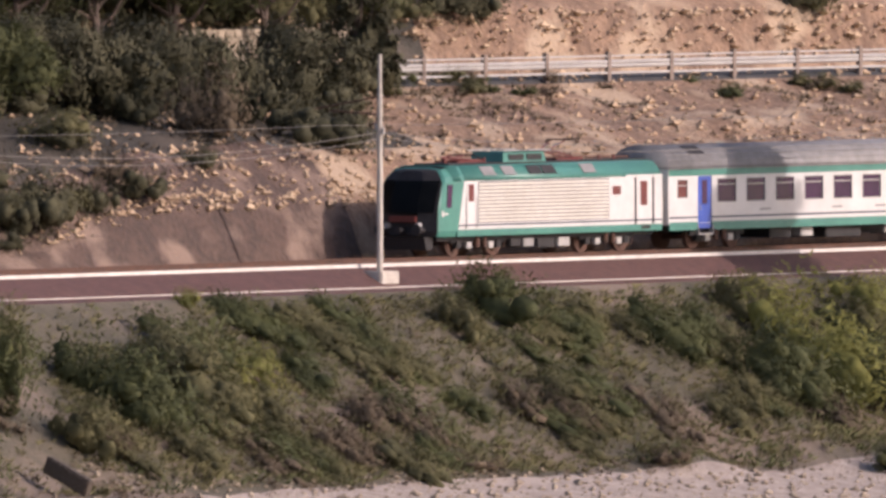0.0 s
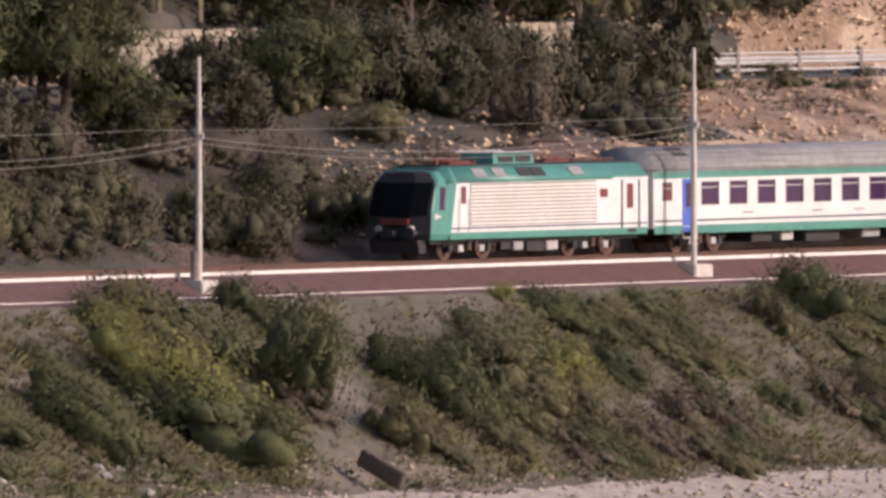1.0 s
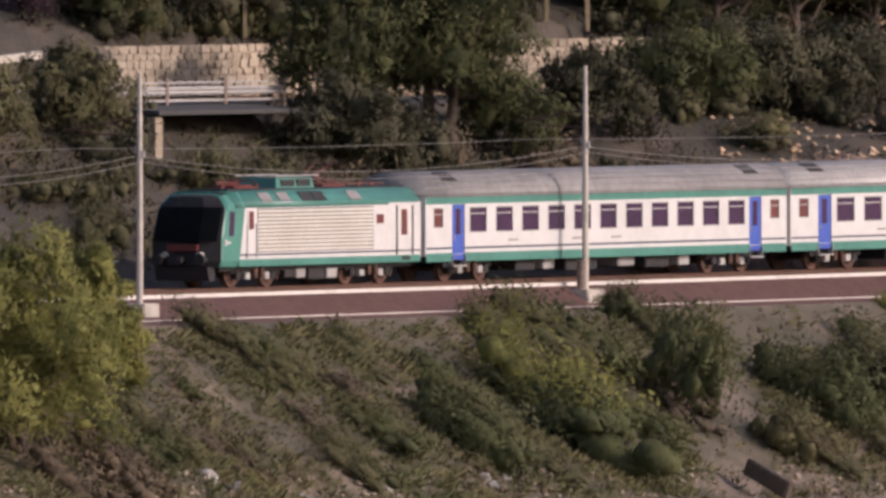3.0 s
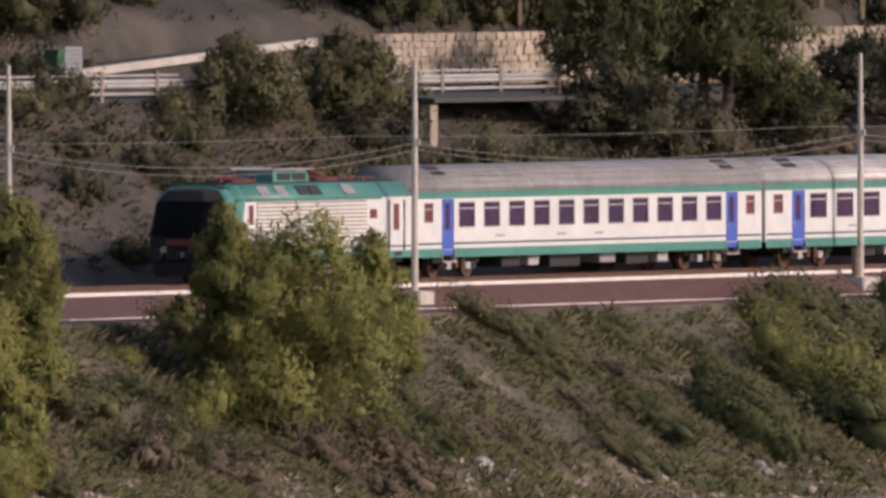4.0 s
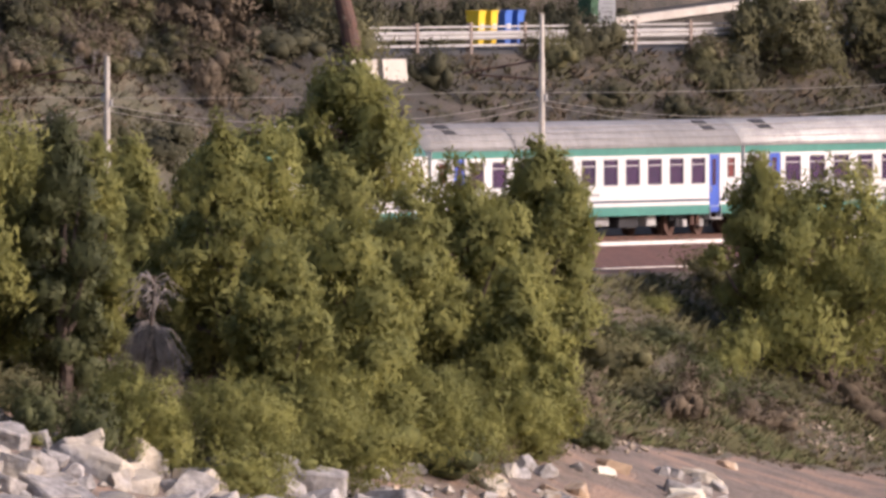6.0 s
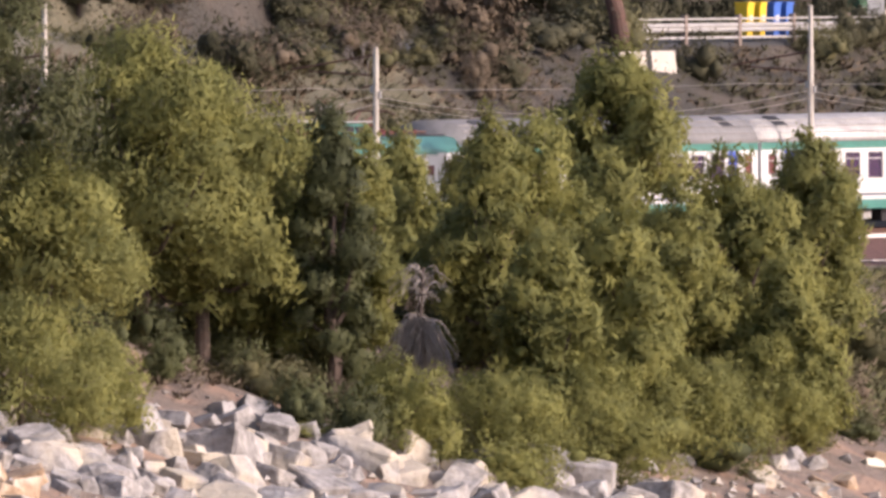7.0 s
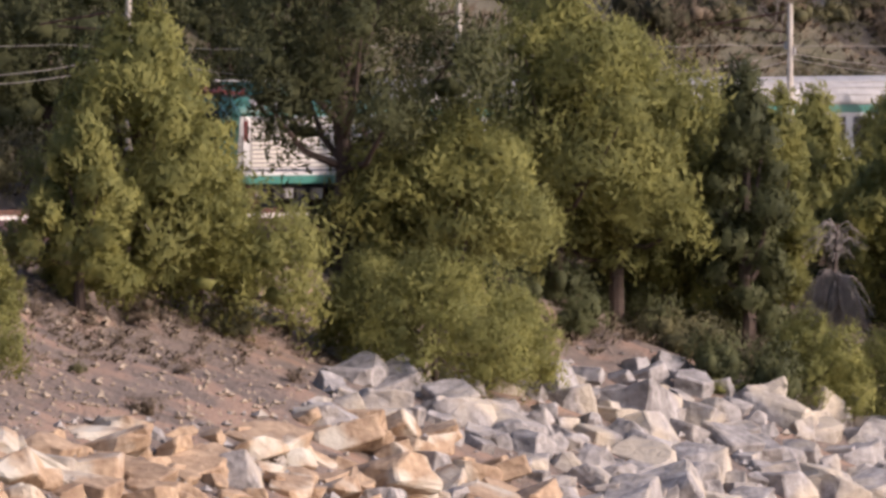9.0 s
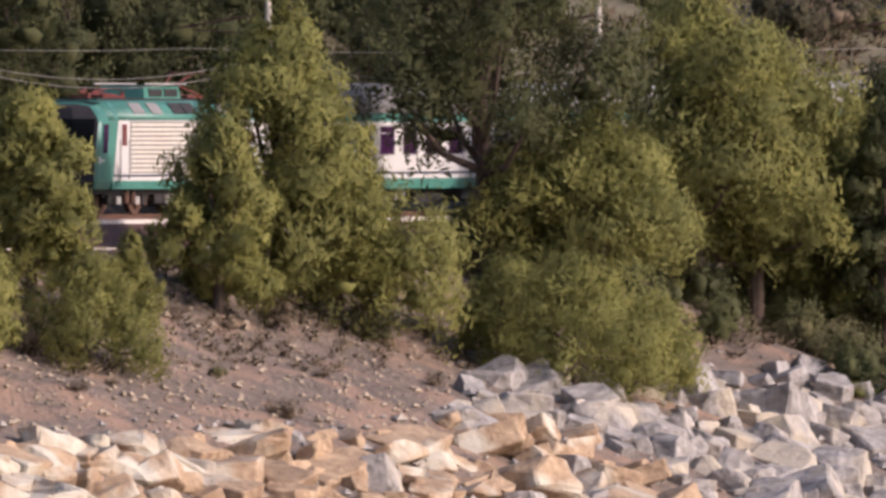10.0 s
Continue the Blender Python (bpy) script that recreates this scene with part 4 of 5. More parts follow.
def pine_at(seed, b, e_foot, w, e_top, v=None, **kw):
    """A pine of width w whose foot is met at (b, e_foot), or stands at the offset v, and whose top is at e_top."""
    if v is None:
        p, s, v = ground(b, e_foot)
    else:
        p = land(s_of(b, v), v)
    return pine(seed, p, w * m_at(p), max(3.0, z_of(e_top, p.y) - p.z), **kw)


# pines on the seaward slope
pine_at(1, -1200, 800, 420, 408, clear=0.02, lobes_n=11, label="broad olive-green pine standing below the railway")
pine_at(2, -1330, 770, 170, 395, clear=0.2, lobes_n=7, flat=0.9)
pine_at(21, -1075, 740, 170, 440, clear=0.2, lobes_n=7, flat=0.9)
pine_at(3, -1720, 760, 260, 375, clear=0.10, lobes_n=10, flat=0.9)
pine_at(4, -1850, 830, 260, 400, clear=0.08, lobes_n=10, flat=0.8)
pine_at(5, -2060, 700, 270, 218, clear=0.48, lobes_n=11, flat=0.8, label="tall bright pine rising in front of the train")
pine_at(6, -2215, 830, 330, 345, clear=0.10, lobes_n=12, flat=0.7)
pine_at(7, -2060, 900, 300, 500, clear=0.06, lobes_n=10, flat=0.8)
pine_at(8, -2560, 850, 180, 325, clear=0.05, lobes_n=12, flat=1.1, mat=M.shrub, label="dark green narrow tree between the pines")
pine_at(9, -2790, 770, 300, 260, clear=0.22, lobes_n=12, flat=0.7)
pine_at(10, -2900, 730, 480, 190, clear=0.3, lobes_n=15, flat=0.6, label="large spreading pine above the boulders")
pine_at(11, -3080, 760, 420, 410, clear=0.3, lobes_n=12, flat=0.45)
# this crown's shade is given by the darker needle colour
pine_at(12, -3275, 690, 520, 0, clear=0.26, lobes_n=12, flat=0.5, mat=M.darkpine, label="shade-coloured spreading pine behind the bright crowns")
pine_at(13, -3645, 735, 335, 220, clear=0.26, lobes_n=13, flat=0.8, label="upright yellow-green pine at the top of the bank")
pine_at(14, -3535, 770, 420, 490, clear=0.05, lobes_n=10, flat=0.7)
pine_at(15, -4080, 760, 260, 355, clear=0.08, lobes_n=11, flat=0.8)
pine_at(16, -4330, 760, 330, 260, clear=0.1, lobes_n=11)
# stand-in out of view: casts the train's shadow, true caster unknown
pine_at(17, 1815, 700, 250, -40, v=11.8, clear=0.55, lobes_n=17, flat=1.3, density=1.8, core=0.9, label="added unseen pine that throws shade on the passing train")
for seed, b, e, w, top in ((101, -3970, 842, 250, 655), (102, -3110, 885, 380, 668), (103, -3240, 850, 250, 662), (104, -2990, 900, 220, 750), (105, -3900, 800, 110, 640), (106, -2290, 965, 300, 815), (107, -2110, 965, 320, 800), (108, -1920, 935, 300, 790), (109, -1790, 905, 260, 760), (110, -2450, 930, 200, 800)):
    pine_at(seed, b, e, w, top, clear=0.0, lobes_n=10, flat=0.9, size=0.14, label="low bright green pine bush above the boulders")
for seed, b, e, w, top in ((61, -2180, 930, 260, 560), (62, -1960, 830, 240, 470), (63, -2700, 760, 260, 480), (64, -2900, 720, 300, 330), (65, -3160, 740, 330, 420), (67, -1760, 900, 260, 600), (68, -3060, 690, 330, 420), (69, -2320, 700, 230, 400), (72, -4220, 850, 260, 520), (73, -3740, 760, 230, 420), (74, -2080, 760, 260, 400), (84, -2285, 820, 220, 352), (85, -2510, 790, 190, 366), (86, -2700, 780, 270, 358), (87, -2610, 760, 260, 368), (66, -2440, 700, 190, 372)):
    pine_at(seed, b, e, w, top, clear=0.03, lobes_n=9, flat=0.9)

# larger bushes named one by one: bearing, foot, width, height, kind
for b, e, w, h, kind in (
        (870, 560, 170, 130, "green"), (800, 575, 120, 90, "olive"), (1420, 640, 330, 190, "pine"), (1520, 560, 180, 110, "pine"), (1300, 560, 120, 90, "olive"), (1380, 690, 260, 160, "green"), (1520, 690, 240, 150, "green"),
        (330, 548, 62, 48, "pine"), (-80, 690, 200, 230, "green"), (-150, 560, 120, 90, "green"), (-40, 620, 130, 150, "olive"),
        (-330, 700, 300, 190, "pine"), (-250, 620, 260, 130, "green"), (-420, 790, 260, 150, "green"), (-180, 820, 300, 170, "green"), (-300, 600, 220, 100, "olive"),
        (150, 700, 190, 150, "green"), (240, 740, 260, 170, "green"), (130, 790, 150, 130, "olive"), (330, 700, 260, 130, "olive"),
        (-1380, 780, 140, 140, "pine"), (-1150, 850, 260, 120, "dry"), (-1330, 880, 300, 110, "dry"), (-1010, 880, 240, 110, "dry"), (-1420, 830, 200, 110, "green"),
        (-1590, 780, 220, 120, "olive"), (-1480, 860, 200, 150, "dry"), (-1700, 850, 260, 130, "dry"), (-1780, 900, 240, 120, "pine"), (-2000, 930, 300, 130, "pine"), (-2180, 950, 260, 120, "pine"), (-1880, 960, 240, 100, "green"),
        (-2400, 900, 220, 140, "pine"), (-2520, 920, 200, 150, "green"), (-2680, 830, 240, 110, "olive"), (-2270, 990, 260, 110, "pine"), (-2620, 880, 180, 130, "green"),
        (-3480, 800, 130, 90, "olive"), (-3370, 800, 110, 80, "dry"), (-3640, 780, 150, 70, "dry"), (-3620, 945, 90, 55, "dry"), (-4100, 820, 110, 90, "dry")):
    shrub_at(b, e, w, h, kind)

for b, e, w in ((-2980, 765, 150), (-2900, 740, 160), (-2850, 790, 150), (-2790, 760, 170), (-2730, 800, 150), (-2660, 770, 150), (-2940, 700, 170), (-2820, 710, 170), (-2700, 720, 170), (-2600, 800, 140), (-2500, 840, 150), (-2560, 760, 160), (-3060, 720, 160), (-3160, 730, 170)):
    shrub_at(b, e, w, w * 0.75, "green")

# scrub over the slope
def bare(p):
    """The worn gully and the strip of naked soil under the kerb."""
    b, e = B0 + UNIT * p.x / p.y, E0 + UNIT * (EYE_Z - p.z) / p.y
    if e < 540 or e > 900 or b < -40:
        return False
    w = 18 * noise.noise(Vector((p.x * 0.5, p.y * 0.5, 1.0)))
    return 15 - 0.12 * (e - 560) + w < b < 85 + 0.10 * (e - 560) + w or (b < 330 and e < 612 + w)


rs = random.Random(5)
for k in range(270):
    b = rs.uniform(-2700, 1750)
    q = rs.random()
    e_hi = 545 + 24 * max(0.0, (900 - b)) / 1000 + (30 if b < -1500 else 0)
    e_lo = 850 if b > -1600 else 930
    e = e_hi + (e_lo - e_hi) * q
    if 20 - 0.15 * (e - 560) < b < 110 + 0.25 * (e - 560) or (-30 < b < 330 and e < 620):
        continue
    kind = rs.choices(("green", "olive", "dry", "pine"), (5, 4, 1.2 + 2.0 * q * q, 0.2))[0]
    w = rs.uniform(80, 190)
    shrub_at(b, e, w, w * rs.uniform(0.28, 0.5), kind)
for b in (-1030, -1005, -735, -715, -960, -780):   # around the mouth of the hollow, dark leaves making up its missing shade
    shrub_at(b, 322, 90, 95 if abs(b + 870) > 120 else 40, "dark", -2.6)
for k in range(30):
    b = rs.uniform(-4400, -3300)
    e = rs.uniform(620, 900)
    shrub_at(b, e, rs.uniform(30, 75), rs.uniform(16, 40), rs.choice(("dry", "dry", "olive")))

# the hillside behind: scrub above the cutting
for k in range(150):
    b = rs.uniform(-4500, 640)
    top = 170
    if b > 30:
        foot = 440 - (b - 30) * 0.43 if b < 440 else 265
    else:
        foot = 470 + (30 - b) * 0.027
    e = rs.uniform(top, foot)
    if -1000 < b < -735 and e < 315:
        continue
    kind = rs.choices(("dark", "olive", "dry"), (6, 2, 1.8 if b < -1400 or -900 < b < 0 else 0.8))[0]
    w = rs.uniform(100, 230)
    shrub_at(b, e, w, w * rs.uniform(0.45, 0.8), kind, -2.6)
for k in range(46):   # bushes on the dry hill inland
    b = rs.uniform(-3500, -2060)
    w = rs.uniform(110, 260)
    shrub_at(b, rs.uniform(90, 270), w, w * rs.uniform(0.35, 0.6), rs.choice(("olive", "olive", "dark", "dry")), -13.0)
for k in range(26):   # thicket at the foot of the cutting
    b = rs.uniform(-680, 60)
    w = rs.uniform(110, 200)
    shrub_at(b, rs.uniform(390, 470 if b < -60 else 430), w, w * rs.uniform(0.5, 0.8), rs.choice(("dark", "dark", "olive")), -2.9)
for k in range(24):   # crest of the rock slope and the wood above the wall
    b = rs.uniform(-4300, 1800)
    e = rs.uniform(-40, 50)
    w = rs.uniform(90, 220)
    shrub_at(b, e, w, w * rs.uniform(0.5, 0.9), rs.choice(("dark", "olive", "dark")), -23.5)
for k in range(24):   # tufts below the guardrail
    b = rs.uniform(640, 1750)
    e = rs.uniform(145, 175)
    w = rs.uniform(35, 90)
    shrub_at(b, e, w, w * 0.45, rs.choice(("olive", "green", "dry")), -4.0)

# low scrub and grass over the open ground, past counting
def scrub(name, region, count, mat, label, seed, tall=0.45, cover=0.0, blades=10):
    rng = np.random.default_rng(seed)
    cs, hs = [], []
    while len(cs) < count:
        s, v = region(rng)
        p = land(s, v)
        if bare(p) and rng.random() < 0.85:
            continue
        q = noise.noise(Vector((s * 0.30 + seed, v * 0.11, 3.0))) + 0.6 * noise.noise(Vector((s * 0.9, v * 0.3 + seed, 9.0)))
        if q < cover:
            cover -= 1e-5
            continue
        cs.append(tuple(p))
        hs.append(tall * (0.45 + 0.9 * min(1.0, max(0.0, q + 0.3))) * rng.uniform(0.6, 1.3))
    c, h = np.repeat(np.array(cs), blades, 0), np.repeat(np.array(hs), blades)
    n = len(c)
    a = rng.uniform(0, 6.283, n)
    out = rng.uniform(0, 1, n) ** 0.6
    lean = 0.55 * h * rng.random(n)
    top = c + np.stack([np.cos(a) * out * h * 0.9 + 0.87 * lean, np.sin(a) * out * h * 0.9 - 0.5 * lean, h * rng.uniform(0.35, 1.0, n) - 0.4 * lean], 1)
    root = c + (top - c) * rng.uniform(0.25, 0.6, n)[:, None]
    w = rng.normal(size=(n, 3))
    w = w / np.linalg.norm(w, axis=1)[:, None] * (h * rng.uniform(0.08, 0.16, n))[:, None]
    tri = np.stack([root - w, root + w, top], 1).reshape(-1, 3)
    seaward = np.array([math.sin(1.05), -math.cos(1.05), 0.0]) * 0.45
    nrm = unit(unit(top - c) * 0.75 + seaward + 0.55 * UP + rng.normal(scale=0.08, size=(n, 3)))
    ob = new(name, soft_mesh(name, tri, np.arange(3 * n).reshape(-1, 3), np.repeat(nrm, 3, 0), mat))
    return tagged(ob, label, "scrub", kind="stuff")


sea_side = lambda r: (r.uniform(-60, 152), r.uniform(5.0, 16.5))
scrub("low_green_scrub", sea_side, 7000, M.shrub, "low dark green scrub covering the slope", 1, 0.42, -0.2)
scrub("low_olive_scrub", sea_side, 9500, M.olive, "low olive-grey scrub covering the slope", 2, 0.4, -0.3)
scrub("dry_grass", lambda r: (r.uniform(-60, 152), 4.8 + 12.5 * r.random() ** 0.6), 4500, M.dry, "dry brown grass and brush on the slope", 3, 0.28, -0.2)
scrub("slope_undergrowth", lambda r: (r.uniform(-60, 150), r.uniform(4.9, 16.0)), 20000, M.olive, "close olive undergrowth between the shrubs", 12, 0.4, -2.0, 8)
scrub("inland_scrub", lambda r: (r.uniform(105, 260), r.uniform(-48, -14.8)), 8000, M.olive, "olive-brown scrub on the bank inland of the road", 13, 0.3, -0.6, 9)
scrub("inland_green_scrub", lambda r: (r.uniform(105, 260), r.uniform(-48, -14.8)), 6000, M.olive, "dull olive scrub on the bank inland of the road", 14, 0.32, -0.3, 9)
hill_side = lambda r: (r.uniform(30, 260), r.uniform(-14.6, -5.0))
scrub("hill_green_scrub", hill_side, 6500, M.macchia, "dark green scrub on the cutting", 4, 0.42, -0.1)
scrub("hill_dry_scrub", hill_side, 4500, M.dry, "dry brown brush on the cutting", 5, 0.4, 0.0)
scrub("crest_scrub", lambda r: (r.uniform(0, 260), r.uniform(-40, -23.5)), 6500, M.macchia, "dark undergrowth of the wooded hillside", 6, 0.5, -0.2)
scrub("cutting_grass", lambda r: (r.uniform(-80, 30), r.choice([r.uniform(-14.6, -5.0), r.uniform(-45, -23.5)])), 2600, M.dry, "sparse dry grass on the bare cutting", 7, 0.3, 0.1)
scrub("bank_grass", lambda r: (r.uniform(148, 280), r.uniform(5.0, 13.0)), 3200, M.dry, "sparse dry grass on the earth bank", 8, 0.32, -0.05)

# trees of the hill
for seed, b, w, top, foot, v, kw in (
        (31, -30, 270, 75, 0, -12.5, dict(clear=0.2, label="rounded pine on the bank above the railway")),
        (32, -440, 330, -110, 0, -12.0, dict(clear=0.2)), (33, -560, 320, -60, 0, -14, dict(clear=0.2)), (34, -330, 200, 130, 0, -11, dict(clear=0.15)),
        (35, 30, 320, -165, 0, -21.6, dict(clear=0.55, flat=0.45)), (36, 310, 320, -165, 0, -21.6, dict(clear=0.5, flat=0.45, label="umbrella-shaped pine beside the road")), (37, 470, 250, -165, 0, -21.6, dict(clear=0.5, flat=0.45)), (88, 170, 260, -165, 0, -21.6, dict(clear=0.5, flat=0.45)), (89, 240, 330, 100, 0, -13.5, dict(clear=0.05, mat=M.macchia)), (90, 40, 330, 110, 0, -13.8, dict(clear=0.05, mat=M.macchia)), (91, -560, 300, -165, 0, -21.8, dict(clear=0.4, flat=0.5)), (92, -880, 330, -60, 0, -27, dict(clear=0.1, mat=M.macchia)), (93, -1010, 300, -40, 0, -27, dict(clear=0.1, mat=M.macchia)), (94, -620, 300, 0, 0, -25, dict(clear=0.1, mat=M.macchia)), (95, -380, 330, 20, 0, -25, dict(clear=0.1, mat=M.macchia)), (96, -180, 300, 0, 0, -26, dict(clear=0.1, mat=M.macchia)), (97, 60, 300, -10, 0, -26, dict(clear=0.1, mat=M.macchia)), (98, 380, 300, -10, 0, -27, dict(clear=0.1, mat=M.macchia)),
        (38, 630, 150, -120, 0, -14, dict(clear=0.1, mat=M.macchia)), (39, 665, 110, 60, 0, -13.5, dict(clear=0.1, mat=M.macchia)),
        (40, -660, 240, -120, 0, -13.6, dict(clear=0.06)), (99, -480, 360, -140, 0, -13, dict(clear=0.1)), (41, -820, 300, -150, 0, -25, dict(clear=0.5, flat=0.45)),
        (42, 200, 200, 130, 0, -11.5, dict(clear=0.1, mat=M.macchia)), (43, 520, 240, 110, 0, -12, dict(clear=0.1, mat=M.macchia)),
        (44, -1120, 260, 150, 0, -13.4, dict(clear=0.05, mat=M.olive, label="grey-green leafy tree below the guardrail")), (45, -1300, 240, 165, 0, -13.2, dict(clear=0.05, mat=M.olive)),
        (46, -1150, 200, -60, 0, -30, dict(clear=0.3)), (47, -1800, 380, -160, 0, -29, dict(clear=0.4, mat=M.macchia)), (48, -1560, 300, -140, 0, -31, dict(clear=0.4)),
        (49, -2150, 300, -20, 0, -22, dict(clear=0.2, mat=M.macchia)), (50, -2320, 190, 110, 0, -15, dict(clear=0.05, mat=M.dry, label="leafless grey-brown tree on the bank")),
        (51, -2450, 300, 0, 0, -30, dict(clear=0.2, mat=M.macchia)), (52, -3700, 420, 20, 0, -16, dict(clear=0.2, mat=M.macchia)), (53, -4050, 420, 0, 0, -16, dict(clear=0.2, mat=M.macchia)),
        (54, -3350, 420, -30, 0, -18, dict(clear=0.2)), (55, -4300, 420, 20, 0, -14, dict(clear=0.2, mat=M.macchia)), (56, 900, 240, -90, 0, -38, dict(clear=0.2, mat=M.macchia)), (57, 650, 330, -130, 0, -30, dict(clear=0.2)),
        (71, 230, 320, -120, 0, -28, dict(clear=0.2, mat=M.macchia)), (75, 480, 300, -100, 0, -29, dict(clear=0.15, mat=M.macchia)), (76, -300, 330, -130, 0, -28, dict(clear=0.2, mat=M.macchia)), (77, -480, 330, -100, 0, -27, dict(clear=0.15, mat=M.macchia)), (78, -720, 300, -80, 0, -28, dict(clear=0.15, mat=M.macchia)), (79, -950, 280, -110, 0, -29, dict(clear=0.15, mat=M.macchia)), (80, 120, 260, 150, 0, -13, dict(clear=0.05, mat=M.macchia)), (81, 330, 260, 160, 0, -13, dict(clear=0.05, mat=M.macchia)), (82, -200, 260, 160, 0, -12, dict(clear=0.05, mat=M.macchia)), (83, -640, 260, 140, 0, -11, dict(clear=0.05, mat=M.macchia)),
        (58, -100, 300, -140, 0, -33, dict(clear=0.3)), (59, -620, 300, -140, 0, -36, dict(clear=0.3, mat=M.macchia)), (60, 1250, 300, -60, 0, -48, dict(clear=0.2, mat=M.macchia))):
    # hillside crowns default to the needles with shade in their colour
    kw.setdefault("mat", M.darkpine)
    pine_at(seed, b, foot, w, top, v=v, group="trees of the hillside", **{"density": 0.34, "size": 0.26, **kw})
# trees close behind the track, their shade put into darker needles
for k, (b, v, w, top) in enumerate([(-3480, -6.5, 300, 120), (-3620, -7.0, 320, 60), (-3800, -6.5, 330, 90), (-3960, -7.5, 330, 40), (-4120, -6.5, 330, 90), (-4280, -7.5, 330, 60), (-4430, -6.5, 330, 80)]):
    pine_at(260 + k, b, 0, w, top, v=v, clear=0.03, lobes_n=10, flat=0.9, mat=M.darkpine, density=0.4, size=0.2, core=0.5, group="trees of the hillside", label="shade-coloured dense tree close behind the railway")
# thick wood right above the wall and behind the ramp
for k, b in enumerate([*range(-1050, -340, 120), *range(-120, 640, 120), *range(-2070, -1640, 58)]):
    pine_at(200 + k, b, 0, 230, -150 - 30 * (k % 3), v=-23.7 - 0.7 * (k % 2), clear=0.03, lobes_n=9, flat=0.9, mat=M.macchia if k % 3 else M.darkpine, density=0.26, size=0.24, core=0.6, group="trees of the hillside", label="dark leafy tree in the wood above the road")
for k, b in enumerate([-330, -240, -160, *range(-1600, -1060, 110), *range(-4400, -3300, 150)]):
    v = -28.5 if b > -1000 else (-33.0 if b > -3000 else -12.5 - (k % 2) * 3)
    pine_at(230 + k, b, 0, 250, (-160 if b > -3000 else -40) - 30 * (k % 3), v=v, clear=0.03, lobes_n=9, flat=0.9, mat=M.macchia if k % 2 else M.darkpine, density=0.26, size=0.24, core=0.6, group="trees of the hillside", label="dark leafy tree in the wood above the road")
for b in [*range(-1060, -290, 62), *range(-170, 640, 66), *range(-2060, -1610, 64)]:   # bushes along the top of the wall
    v = -23.2 - rs.random() * 0.5
    shrub(land(s_of(b, v), v), rs.uniform(2.2, 3.4), rs.uniform(1.5, 2.6), rs.choice(("dark", "dark", "olive")))
for b in range(-2090, -1590, 42):   # thicket on the bank behind the bins
    v = -18.0 - rs.random() * 4.0
    shrub(land(s_of(b, v), v), rs.uniform(2.6, 4.0), rs.uniform(2.0, 3.2), "dark")
# ---- boulders and walls ----
def boulder_mesh(seed, mat):
    rng = np.random.default_rng(seed)
    bm = boxes((-0.54, 0.54, -0.46, 0.46, -0.40, 0.40))
    # a quarried block with its corners and edges broken away
    for k in range(6):
        q = rng.normal(size=3) * (1.0, 1.0, 0.8)
        q /= np.linalg.norm(q)
        r = bmesh.ops.bisect_plane(bm, geom=bm.verts[:] + bm.edges[:] + bm.faces[:], plane_co=Vector(q * rng.uniform(0.40, 0.54)), plane_no=Vector(q), clear_outer=True)
        es = [g for g in r["geom_cut"] if isinstance(g, bmesh.types.BMEdge)]
        if len(es) > 2:
            bmesh.ops.contextual_create(bm, geom=es)
    bmesh.ops.dissolve_limit(bm, angle_limit=0.1, verts=bm.verts, edges=bm.edges)
    bmesh.ops.remove_doubles(bm, verts=bm.verts, dist=0.05)
    bmesh.ops.bevel(bm, geom=bm.edges[:], offset=0.035, segments=1, affect="EDGES")
    bmesh.ops.triangulate(bm, faces=bm.faces)
    bmesh.ops.subdivide_edges(bm, edges=[e for e in bm.edges if e.calc_length() > 0.16], cuts=1, use_grid_fill=True)
    for v in bm.verts:
        c = Vector(v.co)
        v.co += Vector(c).normalized() * (0.085 * noise.noise(c * 2.6 + Vector((seed, 0, 0))) + 0.035 * noise.noise(c * 7 + Vector((0, seed, 0))))
    bmesh.ops.recalc_face_normals(bm, faces=bm.faces)
    bmesh.ops.triangulate(bm, faces=bm.faces)
    me = bpy.data.meshes.new("boulder")
    bm.to_mesh(me)
    bm.free()
    me.materials.append(mat)
    return me


GREY = [boulder_mesh(k, M.rock) for k in range(14)]
OCHRE = [boulder_mesh(40 + k, M.rock_warm) for k in range(12)]
rb = random.Random(3)


def boulder(b, e, size, warm):
    p, s, v = ground(b, e)
    size *= m_at(p) * (1.15 if warm else 1.0)
    o = new("boulder", rb.choice(OCHRE if warm else GREY))
    o.matrix_basis = Matrix.Translation(p + Vector((0, 0, size * 0.02))) @ pose(0, 0, 0, rb.uniform(-24, 24), rb.uniform(-24, 24), rb.uniform(0, 360)) @ Matrix.Diagonal((size * rb.uniform(0.95, 1.35) * (1.2 if warm else 1.0), size * rb.uniform(0.85, 1.25), size * rb.uniform(0.75, 1.1) * (0.72 if warm else 1.0), 1))
    tagged(o, "rough ochre-brown limestone boulder of the shore wall" if warm else "angular grey-white limestone boulder of the shore wall", "boulder", "ochre boulders" if warm else "grey boulders")


def rock_top(b):
    return float(np.interp(b, [-4600, -3900, -3400, -3330, -3270, -3100, -2930, -2880, -2680, -2530, -2250, -2130, -2000], [975, 962, 935, 900, 822, 850, 860, 835, 826, 880, 905, 960, 985]))


def warm_line(b):
    return float(np.interp(b, [-4600, -3900, -3300, -3100, -2930, -2800], [900, 900, 938, 985, 1075, 1200]))


